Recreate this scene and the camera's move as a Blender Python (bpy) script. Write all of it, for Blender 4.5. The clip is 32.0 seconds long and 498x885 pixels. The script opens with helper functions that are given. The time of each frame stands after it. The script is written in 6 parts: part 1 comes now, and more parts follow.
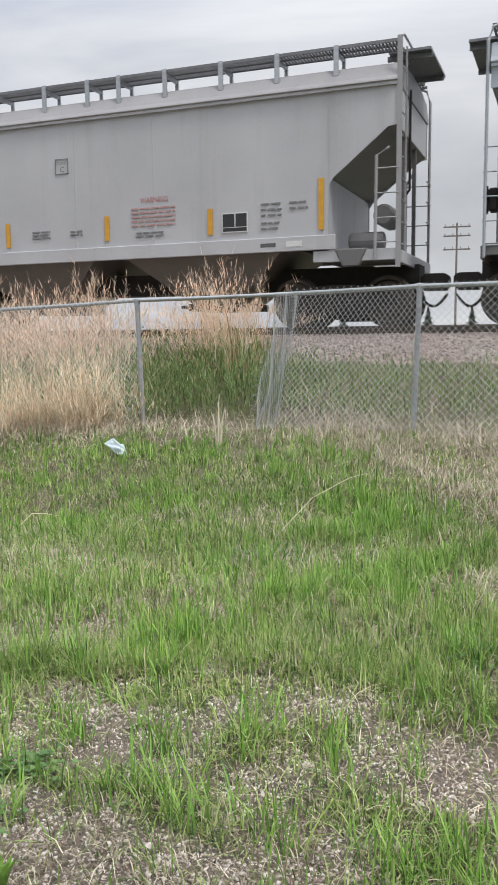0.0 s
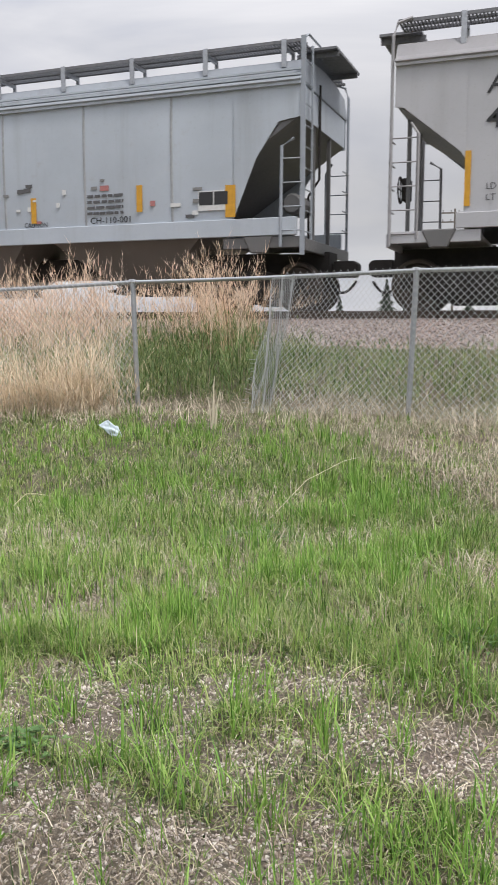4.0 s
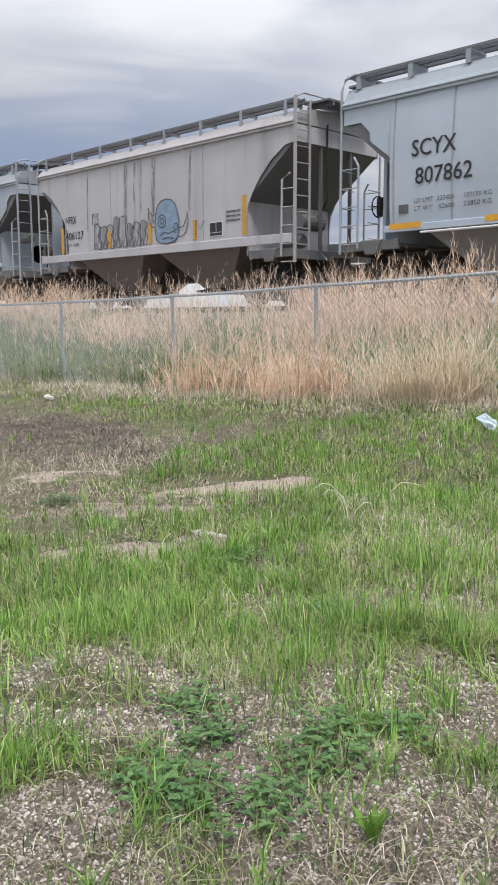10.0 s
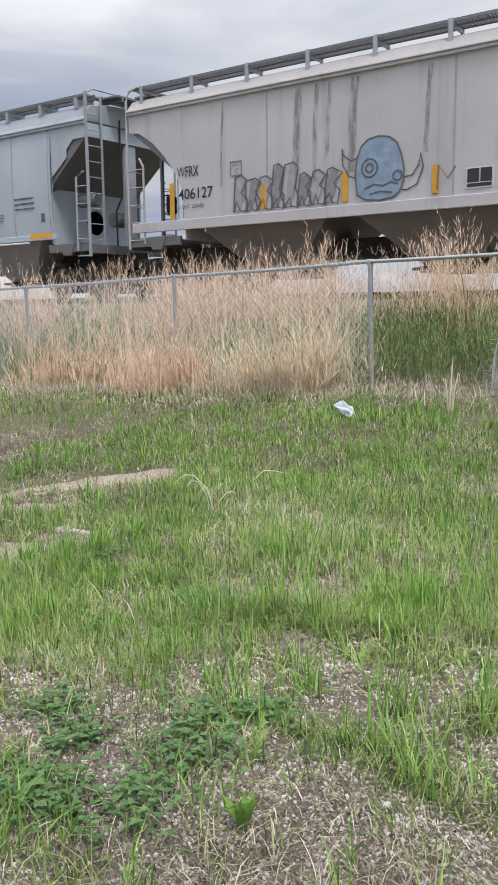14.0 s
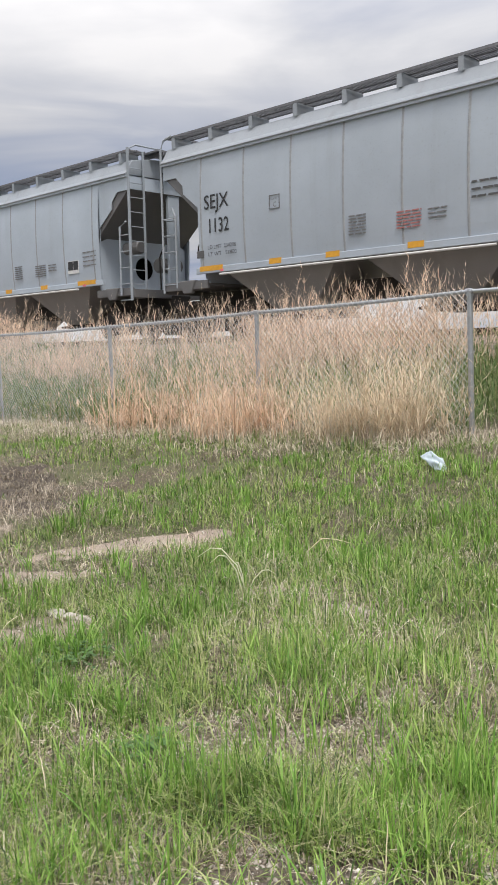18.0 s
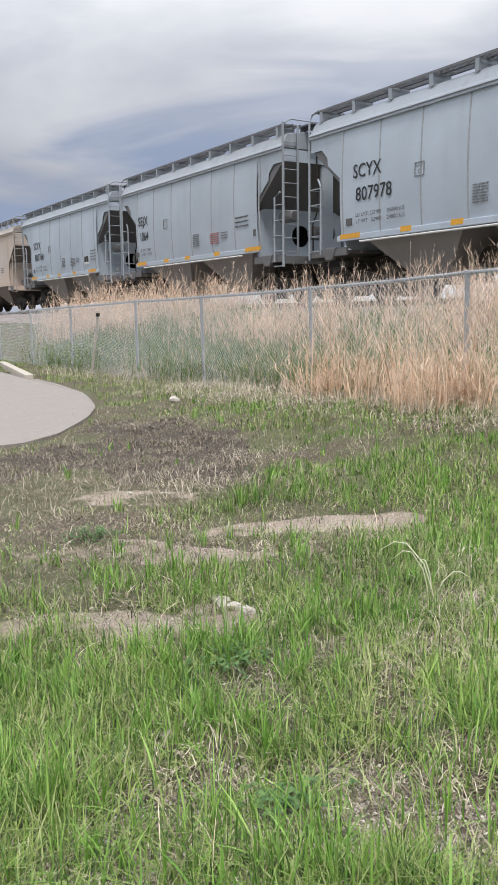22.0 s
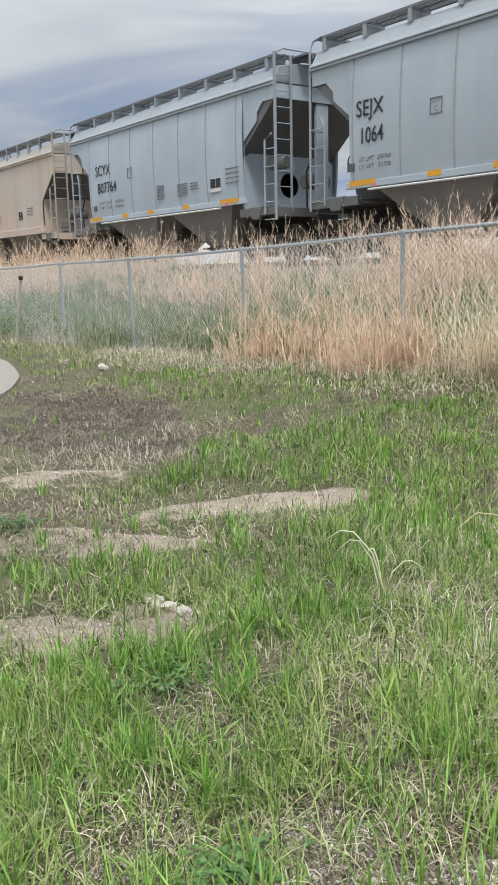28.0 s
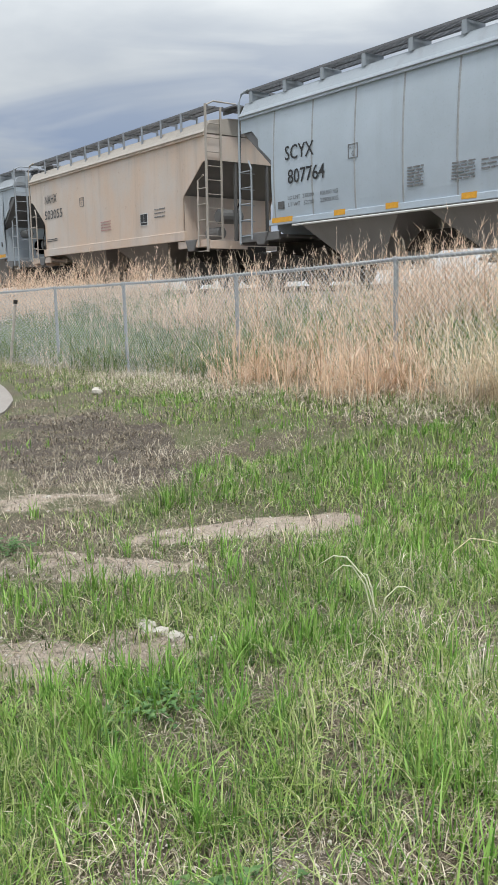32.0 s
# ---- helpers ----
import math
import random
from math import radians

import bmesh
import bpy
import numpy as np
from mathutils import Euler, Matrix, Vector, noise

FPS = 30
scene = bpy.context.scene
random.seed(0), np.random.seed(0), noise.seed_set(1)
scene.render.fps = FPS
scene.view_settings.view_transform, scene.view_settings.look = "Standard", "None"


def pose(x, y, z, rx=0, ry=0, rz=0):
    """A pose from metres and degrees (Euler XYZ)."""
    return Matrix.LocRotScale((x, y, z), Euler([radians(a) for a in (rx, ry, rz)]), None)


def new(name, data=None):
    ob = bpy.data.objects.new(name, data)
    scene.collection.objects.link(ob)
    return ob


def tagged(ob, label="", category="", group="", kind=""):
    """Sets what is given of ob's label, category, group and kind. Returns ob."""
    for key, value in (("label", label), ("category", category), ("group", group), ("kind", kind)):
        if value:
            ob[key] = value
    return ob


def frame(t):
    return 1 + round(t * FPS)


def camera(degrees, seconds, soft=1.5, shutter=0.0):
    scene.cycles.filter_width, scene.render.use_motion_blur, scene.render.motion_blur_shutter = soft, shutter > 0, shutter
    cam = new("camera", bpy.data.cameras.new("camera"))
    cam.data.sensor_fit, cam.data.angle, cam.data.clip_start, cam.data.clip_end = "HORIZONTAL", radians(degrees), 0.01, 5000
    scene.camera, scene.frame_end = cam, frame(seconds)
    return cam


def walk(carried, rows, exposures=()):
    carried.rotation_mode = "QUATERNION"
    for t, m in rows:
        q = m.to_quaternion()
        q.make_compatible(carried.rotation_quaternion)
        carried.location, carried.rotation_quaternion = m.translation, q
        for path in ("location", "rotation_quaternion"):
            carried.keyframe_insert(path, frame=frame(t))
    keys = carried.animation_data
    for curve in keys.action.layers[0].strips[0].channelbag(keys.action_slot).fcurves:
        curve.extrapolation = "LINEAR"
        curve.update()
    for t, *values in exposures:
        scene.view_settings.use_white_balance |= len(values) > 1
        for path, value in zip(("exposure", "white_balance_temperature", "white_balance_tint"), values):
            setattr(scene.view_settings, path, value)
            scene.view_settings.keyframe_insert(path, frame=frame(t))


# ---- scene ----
cam = camera(33.0, 32.0, soft=1.1, shutter=0.25)


def view(x, y, z, pitch, roll, yaw):
    return pose(x, y, z, 0, 0, yaw) @ pose(0, 0, 0, 90 + pitch) @ pose(0, 0, 0, 0, 0, -roll)


# seconds, place, pitch, roll, yaw
PATH = [
    (0, 4.528, -8.523, 0.819, -6.91, 0.58, 21.00),
    (0.5, 4.520, -8.535, 0.822, -7.12, 0.07, 20.10),
    (1, 4.530, -8.533, 0.822, -6.33, 0.17, 20.02),
    (1.5, 4.547, -8.549, 0.823, -4.86, -0.90, 19.40),
    (2, 4.541, -8.548, 0.818, -5.88, -1.66, 19.90),
    (2.5, 4.540, -8.549, 0.820, -6.17, -2.22, 19.52),
    (3, 4.543, -8.551, 0.823, -6.50, -1.72, 19.10),
    (3.5, 4.536, -8.529, 0.809, -7.26, -0.88, 19.71),
    (5.5, 4.526, -8.511, 0.798, -9.35, 0.52, 23.46),
    (6, 4.517, -8.508, 0.798, -9.67, 0.32, 24.34),
    (6.5, 4.515, -8.507, 0.798, -9.98, 0.28, 25.90),
    (7, 4.502, -8.513, 0.799, -10.36, 0.22, 28.75),
    (7.5, 4.484, -8.517, 0.802, -10.72, 0.51, 33.30),
    (8, 4.469, -8.525, 0.802, -10.43, 0.94, 37.58),
    (8.5, 4.456, -8.529, 0.799, -10.00, 0.88, 41.03),
    (9, 4.450, -8.535, 0.789, -9.40, 0.74, 43.77),
    (9.5, 4.453, -8.546, 0.799, -8.74, 0.48, 45.23),
    (10, 4.454, -8.546, 0.798, -8.51, 0.16, 45.50),
    (10.5, 4.456, -8.545, 0.796, -8.80, -0.37, 45.66),
    (11, 4.446, -8.550, 0.799, -9.09, -0.69, 45.97),
    (11.5, 4.438, -8.546, 0.792, -9.24, -0.97, 45.61),
    (12, 4.431, -8.544, 0.795, -9.31, -0.95, 44.00),
    (12.5, 4.454, -8.527, 0.798, -9.21, -0.51, 41.11),
    (13, 4.460, -8.517, 0.791, -9.06, -0.01, 38.08),
    (13.5, 4.457, -8.513, 0.782, -9.01, 0.30, 36.22),
    (14, 4.454, -8.528, 0.797, -9.17, 0.57, 36.15),
    (14.5, 4.456, -8.519, 0.798, -9.17, 1.03, 37.42),
    (16.5, 4.353, -8.062, 0.754, -6.91, 1.87, 41.22),
    (17, 4.341, -7.837, 0.754, -6.03, 1.74, 43.20),
    (17.5, 4.263, -7.666, 0.761, -6.14, 1.55, 44.10),
    (18, 4.178, -7.503, 0.774, -6.42, 1.14, 44.29),
    (18.5, 4.156, -7.318, 0.774, -6.57, 0.94, 44.54),
    (19, 4.088, -7.229, 0.773, -6.83, 0.69, 45.50),
    (19.5, 3.960, -7.191, 0.773, -7.00, 0.40, 47.85),
    (20, 3.917, -7.134, 0.772, -7.28, 0.16, 51.01),
    (20.5, 3.929, -7.113, 0.782, -7.71, -0.11, 54.99),
    (21, 3.908, -7.114, 0.780, -8.58, 0.60, 57.45),
    (21.5, 3.868, -7.129, 0.772, -8.83, 0.36, 58.43),
    (22, 3.874, -7.117, 0.779, -8.72, 0.71, 58.33),
    (22.5, 3.869, -7.107, 0.774, -8.83, 0.96, 57.94),
    (23, 3.863, -7.103, 0.774, -9.08, 1.37, 57.44),
    (23.5, 3.861, -7.102, 0.769, -9.31, 1.28, 56.75),
    (24, 3.872, -7.100, 0.770, -9.63, 1.49, 55.82),
    (24.5, 3.868, -7.107, 0.773, -9.87, 1.18, 54.39),
    (25, 3.857, -7.100, 0.772, -10.19, 0.93, 52.91),
    (25.5, 3.846, -7.093, 0.763, -10.36, 0.52, 52.08),
    (27.5, 3.596, -6.931, 0.819, -11.79, 1.16, 53.21),
    (28, 3.596, -6.931, 0.819, -11.48, 1.27, 53.84),
    (28.5, 3.596, -6.931, 0.819, -11.18, 1.36, 54.43),
    (29, 3.596, -6.931, 0.819, -10.97, 1.36, 54.79),
    (29.5, 3.596, -6.931, 0.819, -10.74, 1.35, 55.11),
    (30, 3.596, -6.931, 0.819, -10.46, 1.13, 55.24),
    (30.5, 3.596, -6.931, 0.819, -10.17, 0.83, 55.25),
    (31, 3.596, -6.931, 0.819, -9.97, 0.89, 55.18),
    (31.5, 3.596, -6.931, 0.819, -9.93, 1.00, 54.59),
    (32, 3.596, -6.931, 0.819, -9.82, 0.89, 53.35),
]
# the camera's white balance drifts a little: warmer early on and again past the middle
TINTS = [(0, 0.0, 6600, 10), (3.5, 0.0, 6650, 12), (5.5, 0.0, 6850, 14), (8, 0.0, 6850, 15), (9.5, 0.0, 6450, 11), (14.5, 0.0, 6450, 11), (17, 0.0, 6750, 12), (20, 0.0, 6800, 11), (22, 0.0, 6500, 11), (25.5, 0.0, 6450, 11), (28, 0.0, 6500, 6), (32, 0.0, 6450, 6)]
walk(cam, [(t, view(*r)) for t, *r in PATH], TINTS)

# ---- world and sun: overcast spring day ----
SUN_ELEV, SUN_AZ = 60.0, 115.0
world = bpy.data.worlds.new("overcast_sky")
scene.world = world
world.use_nodes = True
wn, wl = world.node_tree.nodes, world.node_tree.links
wn.clear()
w_out = wn.new("ShaderNodeOutputWorld")
w_bg = wn.new("ShaderNodeBackground")
w_bg.inputs["Strength"].default_value = 0.10
w_sky = wn.new("ShaderNodeTexSky")
w_sky.sky_type, w_sky.sun_disc = "NISHITA", False
w_sky.sun_elevation, w_sky.sun_rotation = radians(SUN_ELEV), radians(SUN_AZ)
w_co = wn.new("ShaderNodeTexCoord")
w_map = wn.new("ShaderNodeMapping")
w_map.inputs["Scale"].default_value = (1.0, 1.0, 3.4)
w_map.inputs["Location"].default_value = (0.35, 0.1, 0.0)
w_noise = wn.new("ShaderNodeTexNoise")
w_noise.inputs["Scale"].default_value, w_noise.inputs["Detail"].default_value = 1.7, 6.0
w_noise.inputs["Roughness"].default_value, w_noise.inputs["Distortion"].default_value = 0.5, 0.5
w_ramp = wn.new("ShaderNodeValToRGB")
w_ramp.color_ramp.elements[0].position, w_ramp.color_ramp.elements[0].color = 0.30, (4.0, 4.4, 5.4, 1)
w_ramp.color_ramp.elements[1].position, w_ramp.color_ramp.elements[1].color = 0.60, (8.2, 8.3, 8.5, 1)
e = w_ramp.color_ramp.elements.new(0.47)
e.color = (6.4, 6.6, 7.0, 1)
w_cov = wn.new("ShaderNodeMix")
w_cov.data_type = "RGBA"
w_cov.inputs[0].default_value = 0.9
wl.new(w_co.outputs["Generated"], w_map.inputs["Vector"])
wl.new(w_map.outputs["Vector"], w_noise.inputs["Vector"])
wl.new(w_noise.outputs["Fac"], w_ramp.inputs["Fac"])
wl.new(w_sky.outputs["Color"], w_cov.inputs[6])
wl.new(w_ramp.outputs["Color"], w_cov.inputs[7])
# an overcast sky grows brighter towards the zenith, and again along a pale rim low down
w_sep = wn.new("ShaderNodeSeparateXYZ")
wl.new(w_co.outputs["Generated"], w_sep.inputs["Vector"])
w_up = wn.new("ShaderNodeMapRange")
w_up.interpolation_type = "SMOOTHSTEP"
w_up.inputs["From Min"].default_value, w_up.inputs["From Max"].default_value = 0.0, 1.0
w_up.inputs["To Min"].default_value, w_up.inputs["To Max"].default_value = 0.68, 2.9
wl.new(w_sep.outputs["Z"], w_up.inputs["Value"])
w_rim = wn.new("ShaderNodeMapRange")
w_rim.interpolation_type = "SMOOTHSTEP"
w_rim.inputs["From Min"].default_value, w_rim.inputs["From Max"].default_value = 0.03, 0.12
w_rim.inputs["To Min"].default_value, w_rim.inputs["To Max"].default_value = 0.45, 0.0
wl.new(w_sep.outputs["Z"], w_rim.inputs["Value"])
w_sum = wn.new("ShaderNodeMath")
w_sum.operation = "ADD"
wl.new(w_up.outputs["Result"], w_sum.inputs[0])
wl.new(w_rim.outputs["Result"], w_sum.inputs[1])
w_zen = wn.new("ShaderNodeMix")
w_zen.data_type, w_zen.blend_type = "RGBA", "MULTIPLY"
w_zen.inputs[0].default_value = 1.0
wl.new(w_cov.outputs[2], w_zen.inputs[6])
wl.new(w_sum.outputs[0], w_zen.inputs[7])
# a blue-grey cloud bank lies low in the west
w_west = wn.new("ShaderNodeMapRange")
w_west.interpolation_type = "SMOOTHSTEP"
w_west.inputs["From Min"].default_value, w_west.inputs["From Max"].default_value = -0.05, -0.85
wl.new(w_sep.outputs["X"], w_west.inputs["Value"])
w_low = wn.new("ShaderNodeMapRange")
w_low.interpolation_type = "SMOOTHSTEP"
w_low.inputs["From Min"].default_value, w_low.inputs["From Max"].default_value = 0.36, 0.16
wl.new(w_sep.outputs["Z"], w_low.inputs["Value"])
w_bank = wn.new("ShaderNodeMath")
w_bank.operation = "MULTIPLY"
wl.new(w_west.outputs["Result"], w_bank.inputs[0])
wl.new(w_low.outputs["Result"], w_bank.inputs[1])
w_map2 = wn.new("ShaderNodeMapping")
w_map2.inputs["Scale"].default_value = (2.0, 2.0, 9.0)
w_map2.inputs["Rotation"].default_value = (0.12, 0.1, 0.0)
wl.new(w_co.outputs["Generated"], w_map2.inputs["Vector"])
w_wisp = wn.new("ShaderNodeTexNoise")
w_wisp.inputs["Scale"].default_value, w_wisp.inputs["Detail"].default_value, w_wisp.inputs["Distortion"].default_value = 1.3, 5.0, 0.6
wl.new(w_map2.outputs["Vector"], w_wisp.inputs["Vector"])
w_wr = wn.new("ShaderNodeMapRange")
w_wr.inputs["From Min"].default_value, w_wr.inputs["From Max"].default_value = 0.43, 0.57
w_wr.inputs["To Min"].default_value, w_wr.inputs["To Max"].default_value = 0.12, 1.0
wl.new(w_wisp.outputs["Fac"], w_wr.inputs["Value"])
w_amt = wn.new("ShaderNodeMath")
w_amt.operation = "MULTIPLY"
wl.new(w_bank.outputs[0], w_amt.inputs[0])
wl.new(w_wr.outputs["Result"], w_amt.inputs[1])
w_mix = wn.new("ShaderNodeMix")
w_mix.data_type = "RGBA"
w_mix.inputs[7].default_value = (3.0, 3.65, 5.1, 1)
wl.new(w_amt.outputs[0], w_mix.inputs[0])
wl.new(w_zen.outputs[2], w_mix.inputs[6])
wl.new(w_mix.outputs[2], w_bg.inputs["Color"])
wl.new(w_bg.outputs["Background"], w_out.inputs["Surface"])

sun_data = bpy.data.lights.new("sun", "SUN")
sun_data.energy, sun_data.angle, sun_data.color = 2.4, radians(11), (1.0, 0.97, 0.92)
sun = new("sun", sun_data)
sun.rotation_euler = (radians(90 - SUN_ELEV), 0, radians(180 - SUN_AZ))
scene.view_settings.exposure = 0.0


# ---- materials ----
def material(name, rough=0.8, metal=0.0):
    m = bpy.data.materials.new(name)
    m.use_nodes = True
    b = m.node_tree.nodes["Principled BSDF"]
    b.inputs["Roughness"].default_value, b.inputs["Metallic"].default_value = rough, metal
    return m, m.node_tree.nodes, m.node_tree.links, b


def noise_node(n, l, scale, detail=4.0, rough=0.6, coords=None, stretch=None):
    t = n.new("ShaderNodeTexNoise")
    t.inputs["Scale"].default_value, t.inputs["Detail"].default_value, t.inputs["Roughness"].default_value = scale, detail, rough
    if coords:
        src = coords
        if stretch:
            mp = n.new("ShaderNodeMapping")
            mp.inputs["Scale"].default_value = stretch
            l.new(src, mp.inputs["Vector"])
            src = mp.outputs["Vector"]
        l.new(src, t.inputs["Vector"])
    return t.outputs["Fac"]


def ramp_node(n, l, fac, *stops):
    r = n.new("ShaderNodeValToRGB")
    el = r.color_ramp.elements
    while len(el) < len(stops):
        el.new(0.5)
    for k, (p, c) in zip(el, stops):
        k.position, k.color = p, (*c, 1) if len(c) == 3 else c
    l.new(fac, r.inputs["Fac"])
    return r.outputs["Color"]


def mix_node(n, l, fac, a, b, mode="MIX"):
    m = n.new("ShaderNodeMix")
    m.data_type, m.blend_type = "RGBA", mode
    for sock, v in ((m.inputs[0], fac), (m.inputs[6], a), (m.inputs[7], b)):
        if isinstance(v, (int, float)):
            sock.default_value = v
        elif isinstance(v, tuple):
            sock.default_value = (*v, 1)
        else:
            l.new(v, sock)
    return m.outputs[2]


def bump_node(n, l, b, height, strength=0.3, dist=0.01):
    k = n.new("ShaderNodeBump")
    k.inputs["Strength"].default_value, k.inputs["Distance"].default_value = strength, dist
    l.new(height, k.inputs["Height"])
    l.new(k.outputs["Normal"], b.inputs["Normal"])


def obj_coords(n):
    return n.new("ShaderNodeTexCoord").outputs["Object"]


def car_paint(name, color, dirt=(0.17, 0.16, 0.15), rust=0.0, streak=0.35, tint=None):
    """Weathered enamel: rain streaks run down the sides, grime and rust speckle."""
    m, n, l, b = material(name, 0.5)
    co = obj_coords(n)
    big = noise_node(n, l, 0.55, 5, 0.6, co)
    streaks = noise_node(n, l, 1.0, 5, 0.65, co, (2.6, 2.6, 0.16))
    fine = noise_node(n, l, 26, 4, 0.6, co)
    c = mix_node(n, l, ramp_node(n, l, big, (0.35, (0, 0, 0)), (0.7, (1, 1, 1))), tuple(v * 0.9 for v in color), tuple(min(1, v * 1.05) for v in color))
    if tint:
        c = mix_node(n, l, ramp_node(n, l, noise_node(n, l, 0.8, 5, 0.62, co, (1.0, 1.0, 0.55)), (0.38, (0, 0, 0)), (0.62, (1, 1, 1))), c, tint)
    c = mix_node(n, l, ramp_node(n, l, streaks, (0.52, (0, 0, 0)), (0.74, (streak,) * 3)), c, dirt)
    c = mix_node(n, l, ramp_node(n, l, fine, (0.60, (0, 0, 0)), (0.75, (0.22,) * 3)), c, dirt)
    if rust:
        c = mix_node(n, l, ramp_node(n, l, noise_node(n, l, 3.2, 8, 0.75, co), (0.60, (0, 0, 0)), (0.70, (rust,) * 3)), c, (0.20, 0.085, 0.04))
    l.new(c, b.inputs["Base Color"])
    l.new(ramp_node(n, l, fine, (0.3, (0.42,) * 3), (0.7, (0.62,) * 3)), b.inputs["Roughness"])
    bump_node(n, l, b, big, 0.25, 0.02)
    return m


def plain(name, color, rough=0.7, metal=0.0, vary=0.25, scale=9.0, bump=0.2, dist=0.004, second=None):
    """A surface of one colour with two scales of variation."""
    m, n, l, b = material(name, rough, metal)
    co = obj_coords(n)
    f1, f2 = noise_node(n, l, scale, 6, 0.65, co), noise_node(n, l, scale * 0.13, 3, 0.5, co)
    lo = second or tuple(v * (1 - vary) for v in color)
    c = mix_node(n, l, ramp_node(n, l, f1, (0.35, (0, 0, 0)), (0.68, (1, 1, 1))), lo, color)
    c = mix_node(n, l, ramp_node(n, l, f2, (0.4, (0, 0, 0)), (0.7, (vary,) * 3)), c, tuple(v * 0.6 for v in color))
    l.new(c, b.inputs["Base Color"])
    bump_node(n, l, b, f1, bump, dist)
    return m


def blade_mat(name, *colors, rough=0.55, trans=0.25):
    """Leaves and stalks: each piece takes its own colour from the range."""
    m, n, l, b = material(name, rough)
    g = n.new("ShaderNodeNewGeometry")
    stops = [(i / max(1, len(colors) - 1), c) for i, c in enumerate(colors)]
    c = ramp_node(n, l, g.outputs["Random Per Island"], *stops)
    co = obj_coords(n)
    patch = noise_node(n, l, 0.9, 3, 0.5, co)
    c = mix_node(n, l, ramp_node(n, l, patch, (0.35, (0, 0, 0)), (0.7, (0.35,) * 3)), c, tuple(v * 0.62 for v in colors[0]))
    l.new(c, b.inputs["Base Color"])
    b.inputs["Specular IOR Level"].default_value = 0.3
    tr = n.new("ShaderNodeBsdfTranslucent")
    l.new(c, tr.inputs["Color"])
    mx = n.new("ShaderNodeMixShader")
    mx.inputs[0].default_value = trans
    l.new(b.outputs[0], mx.inputs[1])
    l.new(tr.outputs[0], mx.inputs[2])
    l.new(mx.outputs[0], n["Material Output"].inputs["Surface"])
    return m


GALV = plain("galvanised_steel", (0.44, 0.46, 0.49), 0.42, 0.75, 0.25, 14)
WIRE = plain("galvanised_wire", (0.52, 0.54, 0.56), 0.5, 0.2, 0.2, 30)
# grating steel darkened for the shaded underside of the roofwalks
GRATING = plain("shaded_galvanised_grating", (0.20, 0.205, 0.22), 0.6, 0.4, 0.3, 14)
STEEL_DARK = plain("grimy_truck_steel", (0.03, 0.026, 0.024), 0.85, 0.1, 0.4, 6, 0.4)
WHEEL_STEEL = plain("wheel_steel", (0.09, 0.075, 0.065), 0.6, 0.6, 0.4, 8)
RAIL_STEEL = plain("rail_steel", (0.10, 0.075, 0.06), 0.5, 0.6, 0.4, 7)
BLACK = plain("black_stencil_paint", (0.022, 0.023, 0.026), 0.6, 0, 0.2, 20)
BLACK_FADED = plain("faded_black_stencil_paint", (0.10, 0.10, 0.105), 0.6, 0, 0.3, 20)
WHITE = plain("white_stencil_paint", (0.62, 0.63, 0.63), 0.6, 0, 0.15, 20)
RED_FADED = plain("faded_red_stencil_paint", (0.42, 0.17, 0.16), 0.6, 0, 0.25, 20)
YELLOW = plain("yellow_reflective_sheeting", (0.62, 0.32, 0.025), 0.45, 0, 0.25, 12)
ORANGE = plain("orange_yellow_reflective_sheeting", (0.72, 0.36, 0.03), 0.45, 0, 0.2, 12)
PINK = plain("pink_reflector", (0.75, 0.16, 0.2), 0.45, 0, 0.2, 12)
HOSE = plain("black_rubber", (0.02, 0.02, 0.02), 0.7)
HATCH = plain("roof_hatch_grey", (0.33, 0.34, 0.35), 0.6, 0.2, 0.3, 8)
HOLE_DARK = plain("near_black_unlit_paint", (0.012, 0.012, 0.012), 0.95)
TIE_WOOD = plain("creosoted_wood", (0.07, 0.052, 0.042), 0.9, 0, 0.4, 12, 0.5)
CONCRETE = plain("pale_concrete", (0.275, 0.248, 0.225), 0.88, 0, 0.12, 16, 0.3, 0.004)
KERB = plain("weathered_kerb_concrete", (0.52, 0.47, 0.40), 0.9, 0, 0.25, 14, 0.4)
STONE_PALE = plain("pale_limestone", (0.54, 0.50, 0.45), 0.9, 0, 0.25, 10, 0.5, 0.006)


